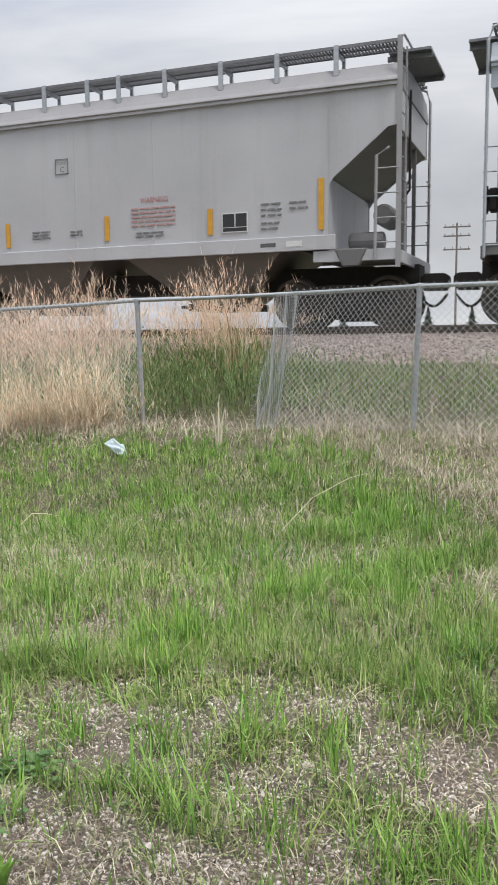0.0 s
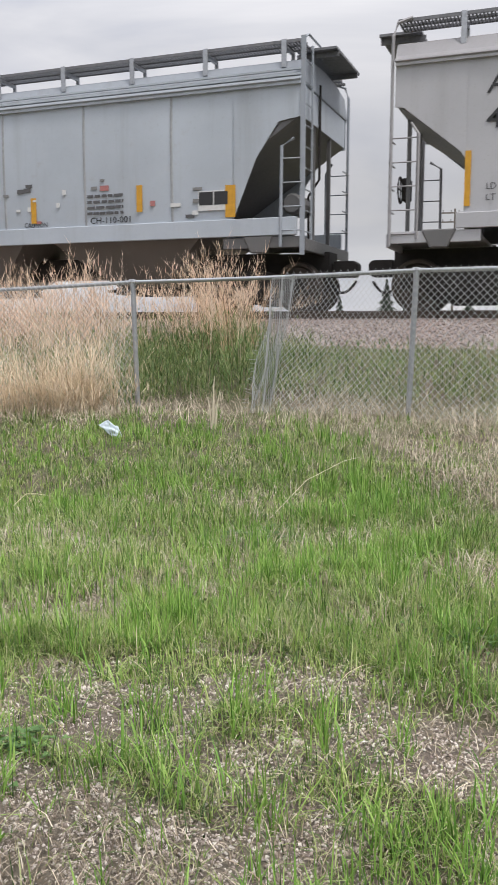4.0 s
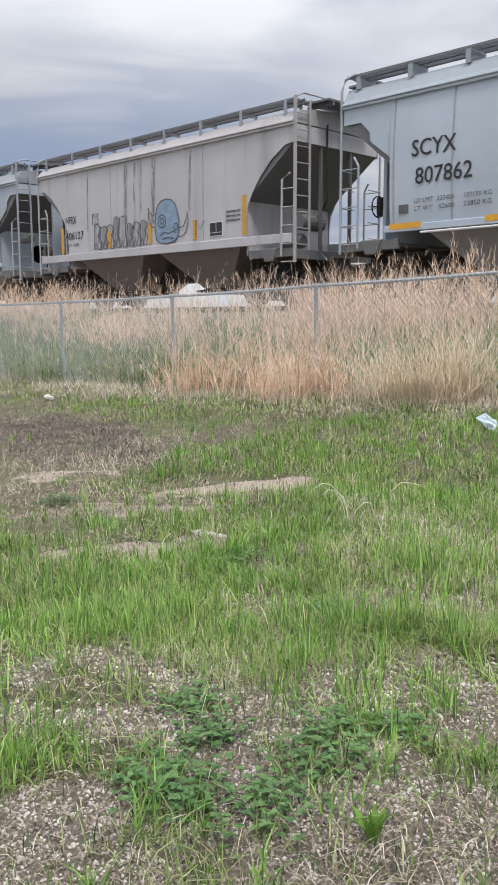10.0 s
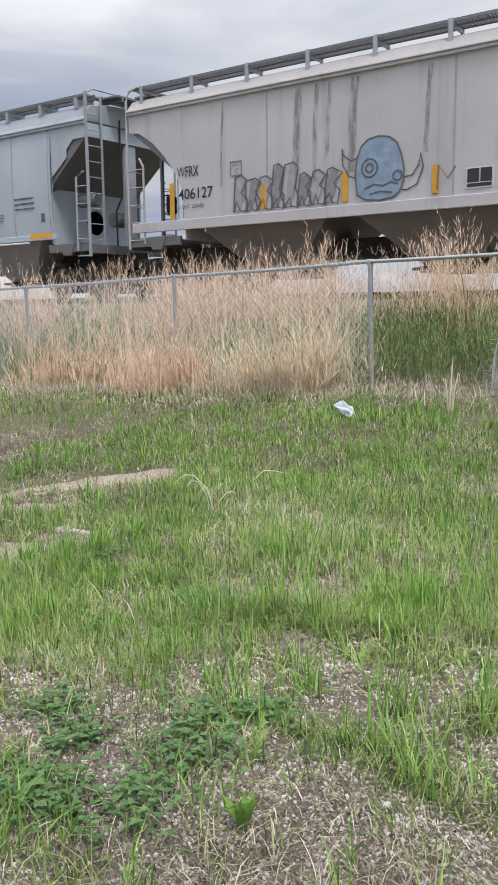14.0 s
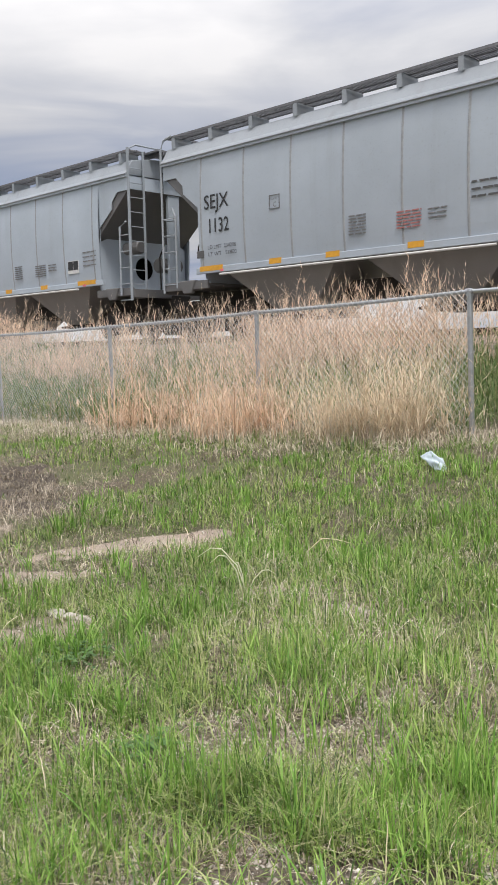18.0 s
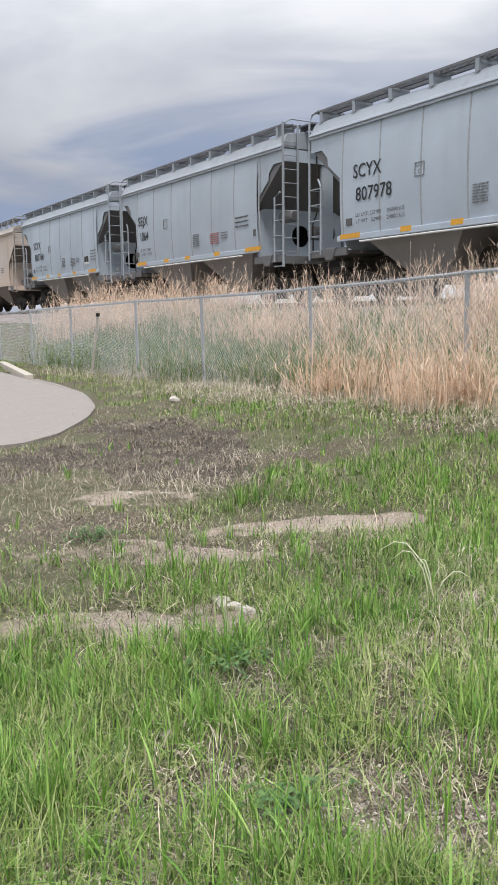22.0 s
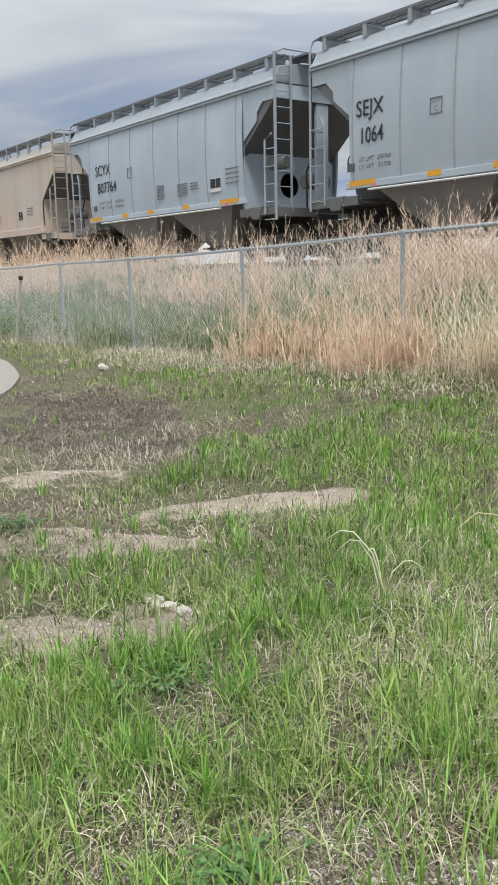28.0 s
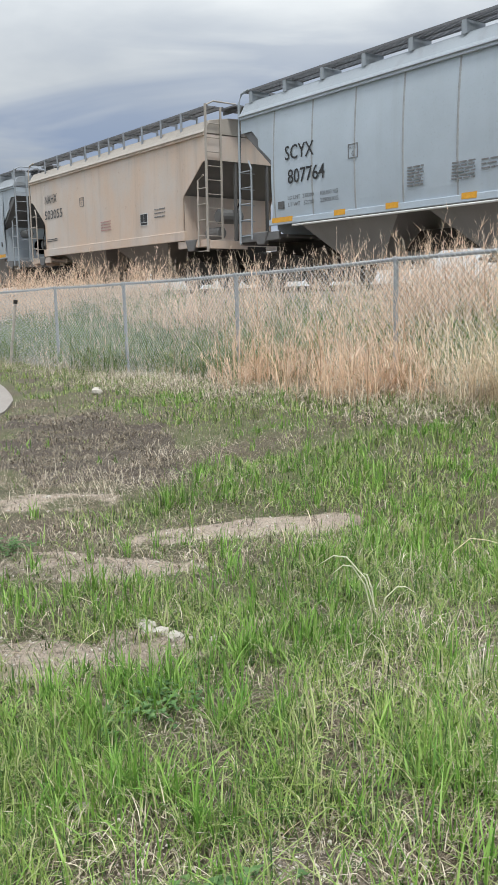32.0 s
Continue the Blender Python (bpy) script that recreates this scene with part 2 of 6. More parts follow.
# ---- mesh building ----
class Mesh:
    def __init__(self):
        self.v, self.f = [], []

    def add(self, verts, faces):
        k = len(self.v)
        self.v += [tuple(p) for p in verts]
        self.f += [tuple(i + k for i in f) for f in faces]
        return self

    def box(self, x0, x1, y0, y1, z0, z1):
        return self.add([(x0, y0, z0), (x1, y0, z0), (x1, y1, z0), (x0, y1, z0), (x0, y0, z1), (x1, y0, z1), (x1, y1, z1), (x0, y1, z1)],
                        [(0, 3, 2, 1), (4, 5, 6, 7), (0, 1, 5, 4), (1, 2, 6, 5), (2, 3, 7, 6), (3, 0, 4, 7)])

    def prism_y(self, poly, y0, y1):
        """A polygon of (x, z), counter-clockwise seen from -y, pushed along y."""
        n = len(poly)
        return self.add([(x, y0, z) for x, z in poly] + [(x, y1, z) for x, z in poly],
                        [tuple(range(n)), tuple(range(2 * n - 1, n - 1, -1))] + [(i, i + n, (i + 1) % n + n, (i + 1) % n) for i in range(n)])

    def prism_x(self, poly, x0, x1):
        """A polygon of (y, z), counter-clockwise seen from +x, pushed along x."""
        n = len(poly)
        return self.add([(x0, y, z) for y, z in poly] + [(x1, y, z) for y, z in poly],
                        [tuple(range(n - 1, -1, -1)), tuple(range(n, 2 * n))] + [(i, (i + 1) % n, (i + 1) % n + n, i + n) for i in range(n)])

    def tube(self, pts, r, sides=6, cap=True):
        pts = [Vector(p) for p in pts]
        rings, k = [], len(self.v)
        for i, p in enumerate(pts):
            d = (pts[min(i + 1, len(pts) - 1)] - pts[max(i - 1, 0)]).normalized()
            a = d.cross(Vector((0, 0, 1)) if abs(d.z) < 0.9 else Vector((1, 0, 0))).normalized()
            b = d.cross(a)
            rr = r[i] if isinstance(r, (list, tuple)) else r
            self.v += [tuple(p + rr * (a * math.cos(2 * math.pi * j / sides) + b * math.sin(2 * math.pi * j / sides))) for j in range(sides)]
        for i in range(len(pts) - 1):
            for j in range(sides):
                q, w = k + i * sides, k + (i + 1) * sides
                self.f.append((q + j, q + (j + 1) % sides, w + (j + 1) % sides, w + j))
        if cap:
            self.f.append(tuple(k + sides - 1 - j for j in range(sides)))
            self.f.append(tuple(k + (len(pts) - 1) * sides + j for j in range(sides)))
        return self

    def data(self, name, smooth=False, mat=None):
        me = bpy.data.meshes.new(name)
        me.from_pydata(self.v, [], self.f)
        if smooth:
            me.polygons.foreach_set("use_smooth", [True] * len(me.polygons))
        if mat:
            me.materials.append(mat)
        me.update()
        return me


def bevelled(me, width, segments=1):
    bm = bmesh.new()
    bm.from_mesh(me)
    bmesh.ops.recalc_face_normals(bm, faces=bm.faces)
    bmesh.ops.bevel(bm, geom=[k for k in bm.edges if len(k.link_faces) == 2 and k.calc_face_angle(0) > 0.5], offset=width, segments=segments, affect="EDGES", profile=0.7)
    bm.to_mesh(me)
    bm.free()
    return me


def part(name, me, mat, parent, label="", m=None):
    """One mesh as a part of a thing. The material sits on the object, so that alike parts share a mesh."""
    ob = new(name, me)
    if not me.materials:
        me.materials.append(mat)
    if mat and me.materials[0] != mat:
        ob.material_slots[0].link = "OBJECT"
        ob.material_slots[0].material = mat
    ob.parent = parent
    if m is not None:
        ob.matrix_local = m
    return tagged(ob, label) if label else ob


def thing(name, m=None):
    ob = new(name)
    ob.empty_display_size = 0.2
    if m is not None:
        ob.matrix_world = m
    return ob


def bulk(name, verts, faces, mat, smooth=False):
    """Many small pieces in one mesh, from arrays."""
    me = bpy.data.meshes.new(name)
    verts, faces = np.asarray(verts, np.float32), np.asarray(faces, np.int32)
    k = faces.shape[1]
    me.vertices.add(len(verts))
    me.vertices.foreach_set("co", verts.ravel())
    me.loops.add(faces.size)
    me.loops.foreach_set("vertex_index", faces.ravel())
    me.polygons.add(len(faces))
    me.polygons.foreach_set("loop_start", np.arange(0, faces.size, k, dtype=np.int32))
    if smooth:
        me.polygons.foreach_set("use_smooth", np.ones(len(faces), bool))
    me.materials.append(mat)
    me.update(calc_edges=True)
    return new(name, me)


# ---- the lie of the land ----
RAIL_Z, TRACK_Y, SIDE_Y = 1.07, 8.0, 6.41


def smooth(a, b, x):
    t = np.clip((np.asarray(x, float) - a) / (b - a), 0, 1)
    return t * t * (3 - 2 * t)


RNG = np.random.default_rng(7)
NOISE_GRID = RNG.random((64, 64))


def rough_noise(x, y, scale):
    """Smooth noise from 0 to 1 over the plan; scale in metres."""
    u, v = np.asarray(x, float) / scale + 100, np.asarray(y, float) / scale + 100
    i, j = np.floor(u).astype(int), np.floor(v).astype(int)
    a, b = u - i, v - j
    a, b = a * a * (3 - 2 * a), b * b * (3 - 2 * b)
    g = lambda p, q: NOISE_GRID[p % 64, q % 64]
    return (g(i, j) * (1 - a) + g(i + 1, j) * a) * (1 - b) + (g(i, j + 1) * (1 - a) + g(i + 1, j + 1) * a) * b


def ground_z(x, y):
    """The meadow falls away to the west, rises to the fence and again to the railway bank."""
    base = np.interp(x, [-14, -8, -0.5, 0.9, 2, 3.5, 5], [-0.68, -0.64, -0.56, -0.49, -0.37, -0.30, -0.27])
    foot = np.interp(x, [-14, -9, -3, 0.5, 3.5], [-0.56, -0.47, -0.30, -0.15, -0.15])
    b = base + (foot - base) * smooth(-4.0, -0.6, y)
    z = b + (0.46 - b) * smooth(0.2, 4.8, y)
    far = smooth(14, 22, y) * 0.25
    wob = (rough_noise(x, y, 0.9) - 0.5) * 0.06 + (rough_noise(x, y, 0.28) - 0.5) * 0.03 + (rough_noise(x + 5, y, 0.13) - 0.5) * 0.02
    return z - far + wob * (1 - smooth(6, 12, y)) * (1 - smooth(-9.5, -14, y))


def blob(x, y, cx, cy, rx, ry, turn=0.0):
    """1 inside an uneven ellipse, 0 outside, with a soft rim."""
    c, s = math.cos(radians(turn)), math.sin(radians(turn))
    u, v = ((x - cx) * c + (y - cy) * s) / rx, (-(x - cx) * s + (y - cy) * c) / ry
    r = np.sqrt(u * u + v * v) + (rough_noise(x, y, 0.35) - 0.5) * 0.7
    return 1 - smooth(0.75, 1.15, r)


def bare(x, y):
    """Trodden earth with little growth."""
    m = blob(x, y, -0.32, -4.03, 0.62, 0.25, 60)
    m = np.maximum(m, blob(x, y, -0.30, -5.28, 0.62, 0.27, 48))
    m = np.maximum(m, 0.8 * blob(x, y, 0.03, -4.84, 0.24, 0.11, 40))
    m = np.maximum(m, blob(x, y, 0.72, -5.92, 0.42, 0.21, 45))
    m = np.maximum(m, 0.8 * blob(x, y, 1.02, -5.44, 0.30, 0.17, 15))
    m = np.maximum(m, 0.6 * blob(x, y, -1.9, -4.7, 0.55, 0.3, 60))
    return m * (0.35 + 0.65 * smooth(0.28, 0.55, 0.6 * rough_noise(x, y + 4, 0.13) + 0.4 * rough_noise(x + 6, y, 0.3)))


def dark_earth(x, y):
    return np.maximum(blob(x, y, -4.1, -3.25, 2.0, 0.66, -9), np.maximum(0.9 * blob(x, y, -3.1, -4.05, 0.7, 0.5, 0), 0.8 * blob(x, y, -3.95, -4.55, 1.2, 0.5, -43)))


def trodden(x, y):
    """Dull matted growth between the dark earth and the lawn."""
    return np.maximum(np.maximum(blob(x, y, -2.1, -4.6, 1.0, 0.55, 62), blob(x, y, -2.3, -5.6, 0.9, 0.6, 0)), blob(x, y, -2.5, -3.1, 0.45, 0.5, 0))


def thin_growth(x, y):
    """Short patchy growth round the bare earth."""
    return blob(x, y, -0.35, -4.85, 1.25, 0.95, 70)


# where stone chips lie bare: place and half sizes
CHIP_SPOTS = ((3.40, -6.01, 0.11, 0.07), (2.95, -6.30, 0.12, 0.09), (3.45, -6.66, 0.24, 0.12), (2.70, -6.90, 0.2, 0.12), (3.45, -6.95, 0.16, 0.12),
              (3.53, -7.13, 0.14, 0.1), (3.00, -7.65, 0.22, 0.16), (2.06, -4.72, 0.16, 0.12), (2.48, -6.62, 0.2, 0.1), (2.84, -6.48, 0.12, 0.07),
              (3.68, -6.30, 0.14, 0.1), (3.26, -6.48, 0.14, 0.09), (3.92, -6.23, 0.12, 0.08), (3.72, -7.0, 0.14, 0.1), (3.4, -7.45, 0.16, 0.1),
              (2.82, -5.82, 0.16, 0.22), (2.70, -5.38, 0.14, 0.14), (2.6, -6.12, 0.14, 0.08), (2.28, -6.5, 0.12, 0.08), (4.1, -6.45, 0.14, 0.1), (3.96, -6.86, 0.2, 0.12))


def gravel(x, y):
    """Limestone chips showing through, close to where one stands."""
    zone = smooth(-5.75, -6.3, y + 0.18 * (x - 3.4)) * smooth(2.0, 2.6, x + 0.6 * np.clip(-6.4 - y, 0, 1)) * smooth(-9.4, -8.2, y) * (1 - smooth(5.5, 6.5, x))
    m = smooth(0.35, 0.52, 0.6 * rough_noise(x + 3, y, 0.34) + 0.4 * rough_noise(x, y + 8, 0.12)) * zone
    for cx, cy, rx, ry in CHIP_SPOTS:
        m = np.maximum(m, blob(x, y, cx, cy, rx, ry))
    return m


def straw(x, y):
    """Matted dead grass."""
    m = smooth(-0.1, 0.9, x - 1.92 + 0.63 * (y + 0.91)) * smooth(-4.3, -2.9, y) * (1 - smooth(-0.3, 0.5, y))
    m = m * (0.40 + 0.60 * smooth(0.36, 0.56, 0.6 * rough_noise(x + 12, y, 0.45) + 0.4 * rough_noise(x, y + 17, 0.16)))
    m = np.maximum(m, smooth(-1.35, -0.9, y) * (1 - smooth(0.3, 1.0, y)) * 0.5)
    m = np.maximum(m, (0.3 + 0.45 * smooth(0.35, 0.6, rough_noise(x, y + 3, 0.3))) * trodden(x, y))
    return np.maximum(m, smooth(0.55, 0.8, rough_noise(x - 5, y + 9, 0.35)) * 0.3)


def lawn(x, y):
    """The thick spring grass between the trodden ground and the fence."""
    edge = np.interp(y, [-6.8, -6.0, -5.2, -4.77, -3.95, -3.15, -2.48, -1.91, -1.1], [-1.1, -0.9, -0.9, -1.50, -1.93, -2.10, -1.92, -1.5, -1.2])
    wob = 0.5 * (rough_noise(x, y, 0.5) - 0.5)
    return smooth(-0.1, 0.35, x - edge + wob) * (1 - smooth(-1.6, -1.1, y + wob * 0.6))


PAD_X, PAD_Y = [-31, -13.6, -11.43, -9.33, -7.81, -6.87, -6.13, -5.59, -5.12, -4.83, -4.65], [-0.83, -1.69, -1.78, -2.11, -2.54, -2.96, -3.44, -3.89, -4.42, -4.79, -5.08]


def pad_mask(x, y):
    """The paved apron at the end of the lane."""
    return ((y < np.interp(x, PAD_X, PAD_Y)) & (x < -4.65)).astype(float)


def axis_steps(near0, near1, step, far):
    a = list(np.arange(near0, near1 + 1e-6, step))
    up, k = [], step
    while a[-1] + sum(up) < far:
        k *= 1.35
        up.append(k)
    hi = list(near1 + np.cumsum(up))
    lo = list(near0 - np.cumsum(up))[::-1]
    return np.array(lo + a + hi)


def soil_material():
    m, n, l, b = material("soil_and_thatch", 0.95)
    co = obj_coords(n)
    fine, mid, big = noise_node(n, l, 55, 8, 0.75, co), noise_node(n, l, 9, 6, 0.65, co), noise_node(n, l, 0.9, 4, 0.55, co)
    crumb = noise_node(n, l, 14, 6, 0.7, co)
    c = ramp_node(n, l, fine, (0.35, (0.026, 0.021, 0.015)), (0.51, (0.088, 0.068, 0.048)), (0.73, (0.285, 0.24, 0.175)))
    c = mix_node(n, l, ramp_node(n, l, mid, (0.4, (0, 0, 0)), (0.66, (0.65,) * 3)), c, (0.11, 0.085, 0.055))
    c = mix_node(n, l, ramp_node(n, l, big, (0.36, (0, 0, 0)), (0.62, (0.7,) * 3)), c, (0.10, 0.12, 0.045))
    for name, col, hi in (("earth", (0.50, 0.41, 0.34), 0.85), ("dark", (0.085, 0.066, 0.053), 0.92), ("chips", (0.20, 0.165, 0.14), 0.8)):
        at = n.new("ShaderNodeAttribute")
        at.attribute_name = name
        spec = mix_node(n, l, ramp_node(n, l, fine, (0.3, (0.45,) * 3), (0.7, (1.25,) * 3)), (0, 0, 0), col)
        mul = n.new("ShaderNodeMath")
        mul.operation = "MULTIPLY_ADD"
        l.new(crumb, mul.inputs[0])
        mul.inputs[1].default_value = 0.9
        l.new(at.outputs["Fac"], mul.inputs[2])
        c = mix_node(n, l, ramp_node(n, l, mul.outputs[0], (0.72, (0, 0, 0)), (1.35, (hi,) * 3)), c, spec)
    l.new(c, b.inputs["Base Color"])
    bump_node(n, l, b, fine, 0.8, 0.02)
    return m


def make_ground():
    xs, ys = axis_steps(-8, 6, 0.06, 1500), axis_steps(-8, 3, 0.06, 1500)
    X, Y = np.meshgrid(xs, ys)
    Z = ground_z(X, Y)
    nx, ny = len(xs), len(ys)
    idx = np.arange(nx * ny).reshape(ny, nx)
    faces = np.stack([idx[:-1, :-1], idx[:-1, 1:], idx[1:, 1:], idx[1:, :-1]], -1).reshape(-1, 4)
    ob = bulk("ground", np.stack([X, Y, Z], -1).reshape(-1, 3), faces, soil_material(), True)
    for name, field in (("earth", bare(X, Y)), ("dark", dark_earth(X, Y)), ("chips", gravel(X, Y))):
        at = ob.data.attributes.new(name, "FLOAT", "POINT")
        at.data.foreach_set("value", field.ravel().astype(np.float32))
    tagged(ob, "uneven soil with dead thatch and bare earth patches", "ground", kind="structure")


make_ground()


# ---- the train ----
BOGIE_IN, AXLE_GAP, WHEEL_R = 1.2, 0.89, 0.46
CACHE = {}


def cached(key, make):
    if key not in CACHE:
        CACHE[key] = make()
    return CACHE[key]


def side_profile(z, z0, z1, bulge):
    """How far the side stands out at height z."""
    t = (z - z0) / (z1 - z0)
    return bulge * math.sin(math.pi * min(1, max(0, t))) ** 0.8


STYLES = {
    # eave, cap top, roofwalk, sill low, sill high, bulge of the side, how the end of the side is cut (distance from the end, height)
    "flat": dict(eave=4.13, cap=4.48, walk=4.84, s0=1.36, s1=1.62, bulge=0.0, cut=[(0.0, 3.42), (0.15, 3.40), (1.12, 2.62), (1.2, 2.5), (1.2, 1.62)]),
    "arched": dict(eave=4.17, cap=4.46, walk=4.72, s0=1.46, s1=1.68, bulge=0.0, cut=[(0.0, 3.74), (0.3, 3.70), (0.75, 3.42), (1.1, 3.08), (1.4, 2.7), (1.55, 2.4), (1.6, 2.1), (1.6, 1.68)]),
    "ribbed": dict(eave=4.22, cap=4.60, walk=4.86, s0=1.48, s1=1.62, bulge=0.06, cut=[(0.0, 3.84), (0.46, 3.84), (0.70, 3.62), (0.72, 3.42), (1.28, 3.0), (1.28, 1.62)]),
    "wide_sill": dict(eave=4.02, cap=4.42, walk=4.74, s0=1.36, s1=1.68, bulge=0.03, cut=[(0.0, 3.42), (0.42, 3.36), (0.85, 2.75), (1.3, 1.68)]),
}


def side_mesh(st, H, sgn):
    """The whole side sheet of a car: curved panel between the end cuts, flat wings over the slope sheets."""
    m, c = Mesh(), st["cut"]
    xi = H - max(d for d, _ in c)
    zs = [st["s1"] + (st["eave"] - st["s1"]) * i / 12 for i in range(13)]
    for face in (0, 1):
        pts = []
        for z in zs:
            o = 1.585 + side_profile(z, st["s1"], st["eave"], st["bulge"]) - 0.02 * face
            pts += [(-xi, sgn * o, z), (xi, sgn * o, z)]
        fl = [(2 * i, 2 * i + 1, 2 * i + 3, 2 * i + 2) for i in range(12)]
        if (sgn > 0) != (face == 1):
            fl = [f[::-1] for f in fl]
        m.add(pts, fl)
    for e in (1, -1):
        poly = [(e * (H - d), z) for d, z in c] + [(e * xi, st["eave"]), (e * H, st["eave"])]
        if c[-1][0] < max(d for d, _ in c):
            poly.insert(len(c), (e * xi, c[-1][1]))
        if e > 0:
            poly = poly[::-1]
        m.prism_y(poly, sgn * 1.585 - 0.012, sgn * 1.585 + 0.012)
    return m.data("side_sheet")


def core_mesh(st, H):
    """Slope sheets and floor between the sides."""
    z1, top = st["cut"][0][1] + 0.03, st["eave"] - 0.01
    return Mesh().prism_y([(-H + 2.9, st["s1"] - 0.1), (H - 2.9, st["s1"] - 0.1), (H - 0.03, z1), (H - 0.03, top), (-H + 0.03, top), (-H + 0.03, z1)], -1.555, 1.555).data("slope_sheet")


def roof_mesh(st, H):
    e, c = st["eave"], st["cap"]
    return bevelled(Mesh().prism_x([(-1.68, e), (1.68, e), (1.68, e + 0.03), (1.60, e + 0.11), (1.44, c), (0.8, c + 0.10), (0, c + 0.14), (-0.8, c + 0.10), (-1.44, c), (-1.60, e + 0.11), (-1.68, e + 0.03)], -H - 0.01, H + 0.01).data("roof"), 0.012)


def lip_mesh(st, H, sgn):
    y = sgn * 1.615
    m = Mesh().box(-H, H, y - 0.035, y + 0.035, st["eave"] - 0.055, st["eave"] + 0.004)
    if st is STYLES["wide_sill"]:
        for k in (0.09, 0.18):
            m.box(-H, H, y - 0.03 - 0.05 * k, y + 0.02 - 0.05 * k, st["eave"] + k, st["eave"] + k + 0.035)
    return m.data("eave_lip")


def hopper_mesh(st):
    z = st["s0"] + 0.12
    return Mesh().add([(-1.75, -1.5, z), (1.75, -1.5, z), (1.75, 1.5, z), (-1.75, 1.5, z), (-0.5, -0.75, 0.5), (0.5, -0.75, 0.5), (0.5, 0.75, 0.5), (-0.5, 0.75, 0.5)],
                      [(3, 2, 1, 0), (4, 5, 6, 7), (0, 1, 5, 4), (1, 2, 6, 5), (2, 3, 7, 6), (3, 0, 4, 7)]).data("hopper")


def gate_mesh():
    m = Mesh().box(-0.62, 0.62, -0.7, 0.7, 0.36, 0.5).box(-0.7, 0.7, -0.78, -0.7, 0.40, 0.47)
    return m.tube([(-0.7, -0.86, 0.43), (0.7, -0.86, 0.43)], 0.03, 8).data("outlet_gate")


def grating_mesh(H, sgn, z):
    y0, y1 = (-1.5, -0.98) if sgn < 0 else (0.98, 1.5)
    m = Mesh()
    for y in (y0, y1, (y0 + y1) / 2):
        m.box(-H, H, y - 0.012, y + 0.012, z - 0.035, z + 0.02)
    for i in range(int(2 * H / 0.06)):
        x = -H + 0.06 * i
        m.add([(x, y0, z - 0.02), (x + 0.042, y0, z - 0.02), (x + 0.042, y1, z - 0.02), (x, y1, z - 0.02), (x + 0.03, y0, z + 0.012), (x + 0.03, y1, z + 0.012)],
              [(0, 3, 2, 1), (0, 1, 4), (3, 5, 2), (1, 2, 5, 4), (0, 4, 5, 3)])
    return m.data("roofwalk")


def bracket_mesh(kind, st):
    c, w = st["cap"], st["walk"]
    if kind == "ribbed":
        return Mesh().prism_x([(-1.50, c - 0.02), (-0.95, c + 0.08), (-0.95, w - 0.03), (-1.5, w - 0.03)], -0.012, 0.012).box(-0.10, 0.012, -1.51, -1.49, c - 0.03, w - 0.02).data("roofwalk_bracket")
    m = Mesh().box(-0.045, 0.045, -1.53, -1.505, c - 0.12, w + 0.03)
    return m.box(-0.02, 0.02, -1.5, -0.96, w - 0.11, w - 0.04).box(-0.03, 0.03, -1.0, -0.96, c + 0.05, w - 0.04).data("roofwalk_bracket")


def stile(x, y, z0, z1):
    return Mesh().box(x - 0.032, x + 0.032, y - 0.012, y + 0.012, z0, z1).data("stile")


def rod(a, b, r=0.013, sides=6):
    return Mesh().tube([a, b], r, sides).data("rod")


def wheelset_mesh():
    m = Mesh()
    prof = [(0.62, 0.10), (0.62, 0.16), (0.66, 0.18), (0.655, 0.36), (0.64, 0.40), (0.64, WHEEL_R + 0.03), (0.67, WHEEL_R + 0.028), (0.68, WHEEL_R), (0.79, WHEEL_R - 0.008), (0.79, 0.40), (0.72, 0.37), (0.71, 0.18), (0.80, 0.15), (0.80, 0.10)]
    n = 28
    for s in (1, -1):
        vs, fs, k = [], [], len(prof)
        for i in range(n):
            a = 2 * math.pi * i / n
            vs += [(r * math.cos(a), s * y, r * math.sin(a)) for y, r in prof]
        for i in range(n):
            for j in range(k - 1):
                p, q = i * k + j, ((i + 1) % n) * k + j
                fs.append((p, q, q + 1, p + 1) if s > 0 else (p, p + 1, q + 1, q))
        m.add(vs, fs)
    m.tube([(0, -1.05, 0), (0, 1.05, 0)], 0.085, 12)
    for s in (-1, 1):
        for i in range(3):
            a = 2 * math.pi * i / 3
            m.tube([(0.06 * math.cos(a), s * 1.04, 0.06 * math.sin(a)), (0.06 * math.cos(a), s * 1.09, 0.06 * math.sin(a))], 0.018, 6)
    return m.data("wheelset")


def side_frame_mesh(sgn):
    y = sgn * 0.98
    poly = [(-1.12, 0.36), (-0.72, 0.36), (-0.62, 0.24), (-0.42, 0.12), (0.42, 0.12), (0.62, 0.24), (0.72, 0.36), (1.12, 0.36), (1.15, 0.52), (1.0, 0.62), (0.55, 0.70), (0.3, 0.76), (-0.3, 0.76), (-0.55, 0.70), (-1.0, 0.62), (-1.15, 0.52)]
    m = Mesh().prism_y(poly, y - 0.075, y + 0.075)
    for x in (-AXLE_GAP, AXLE_GAP):
        m.tube([(x, y - 0.11, WHEEL_R), (x, y + 0.11, WHEEL_R)], 0.13, 12)
    for x in (-0.2, 0, 0.2):
        m.tube([(x, y - sgn * -0.09, 0.2), (x, y - sgn * -0.09, 0.5)], 0.07, 8)
    return bevelled(m.data("side_frame"), 0.015)


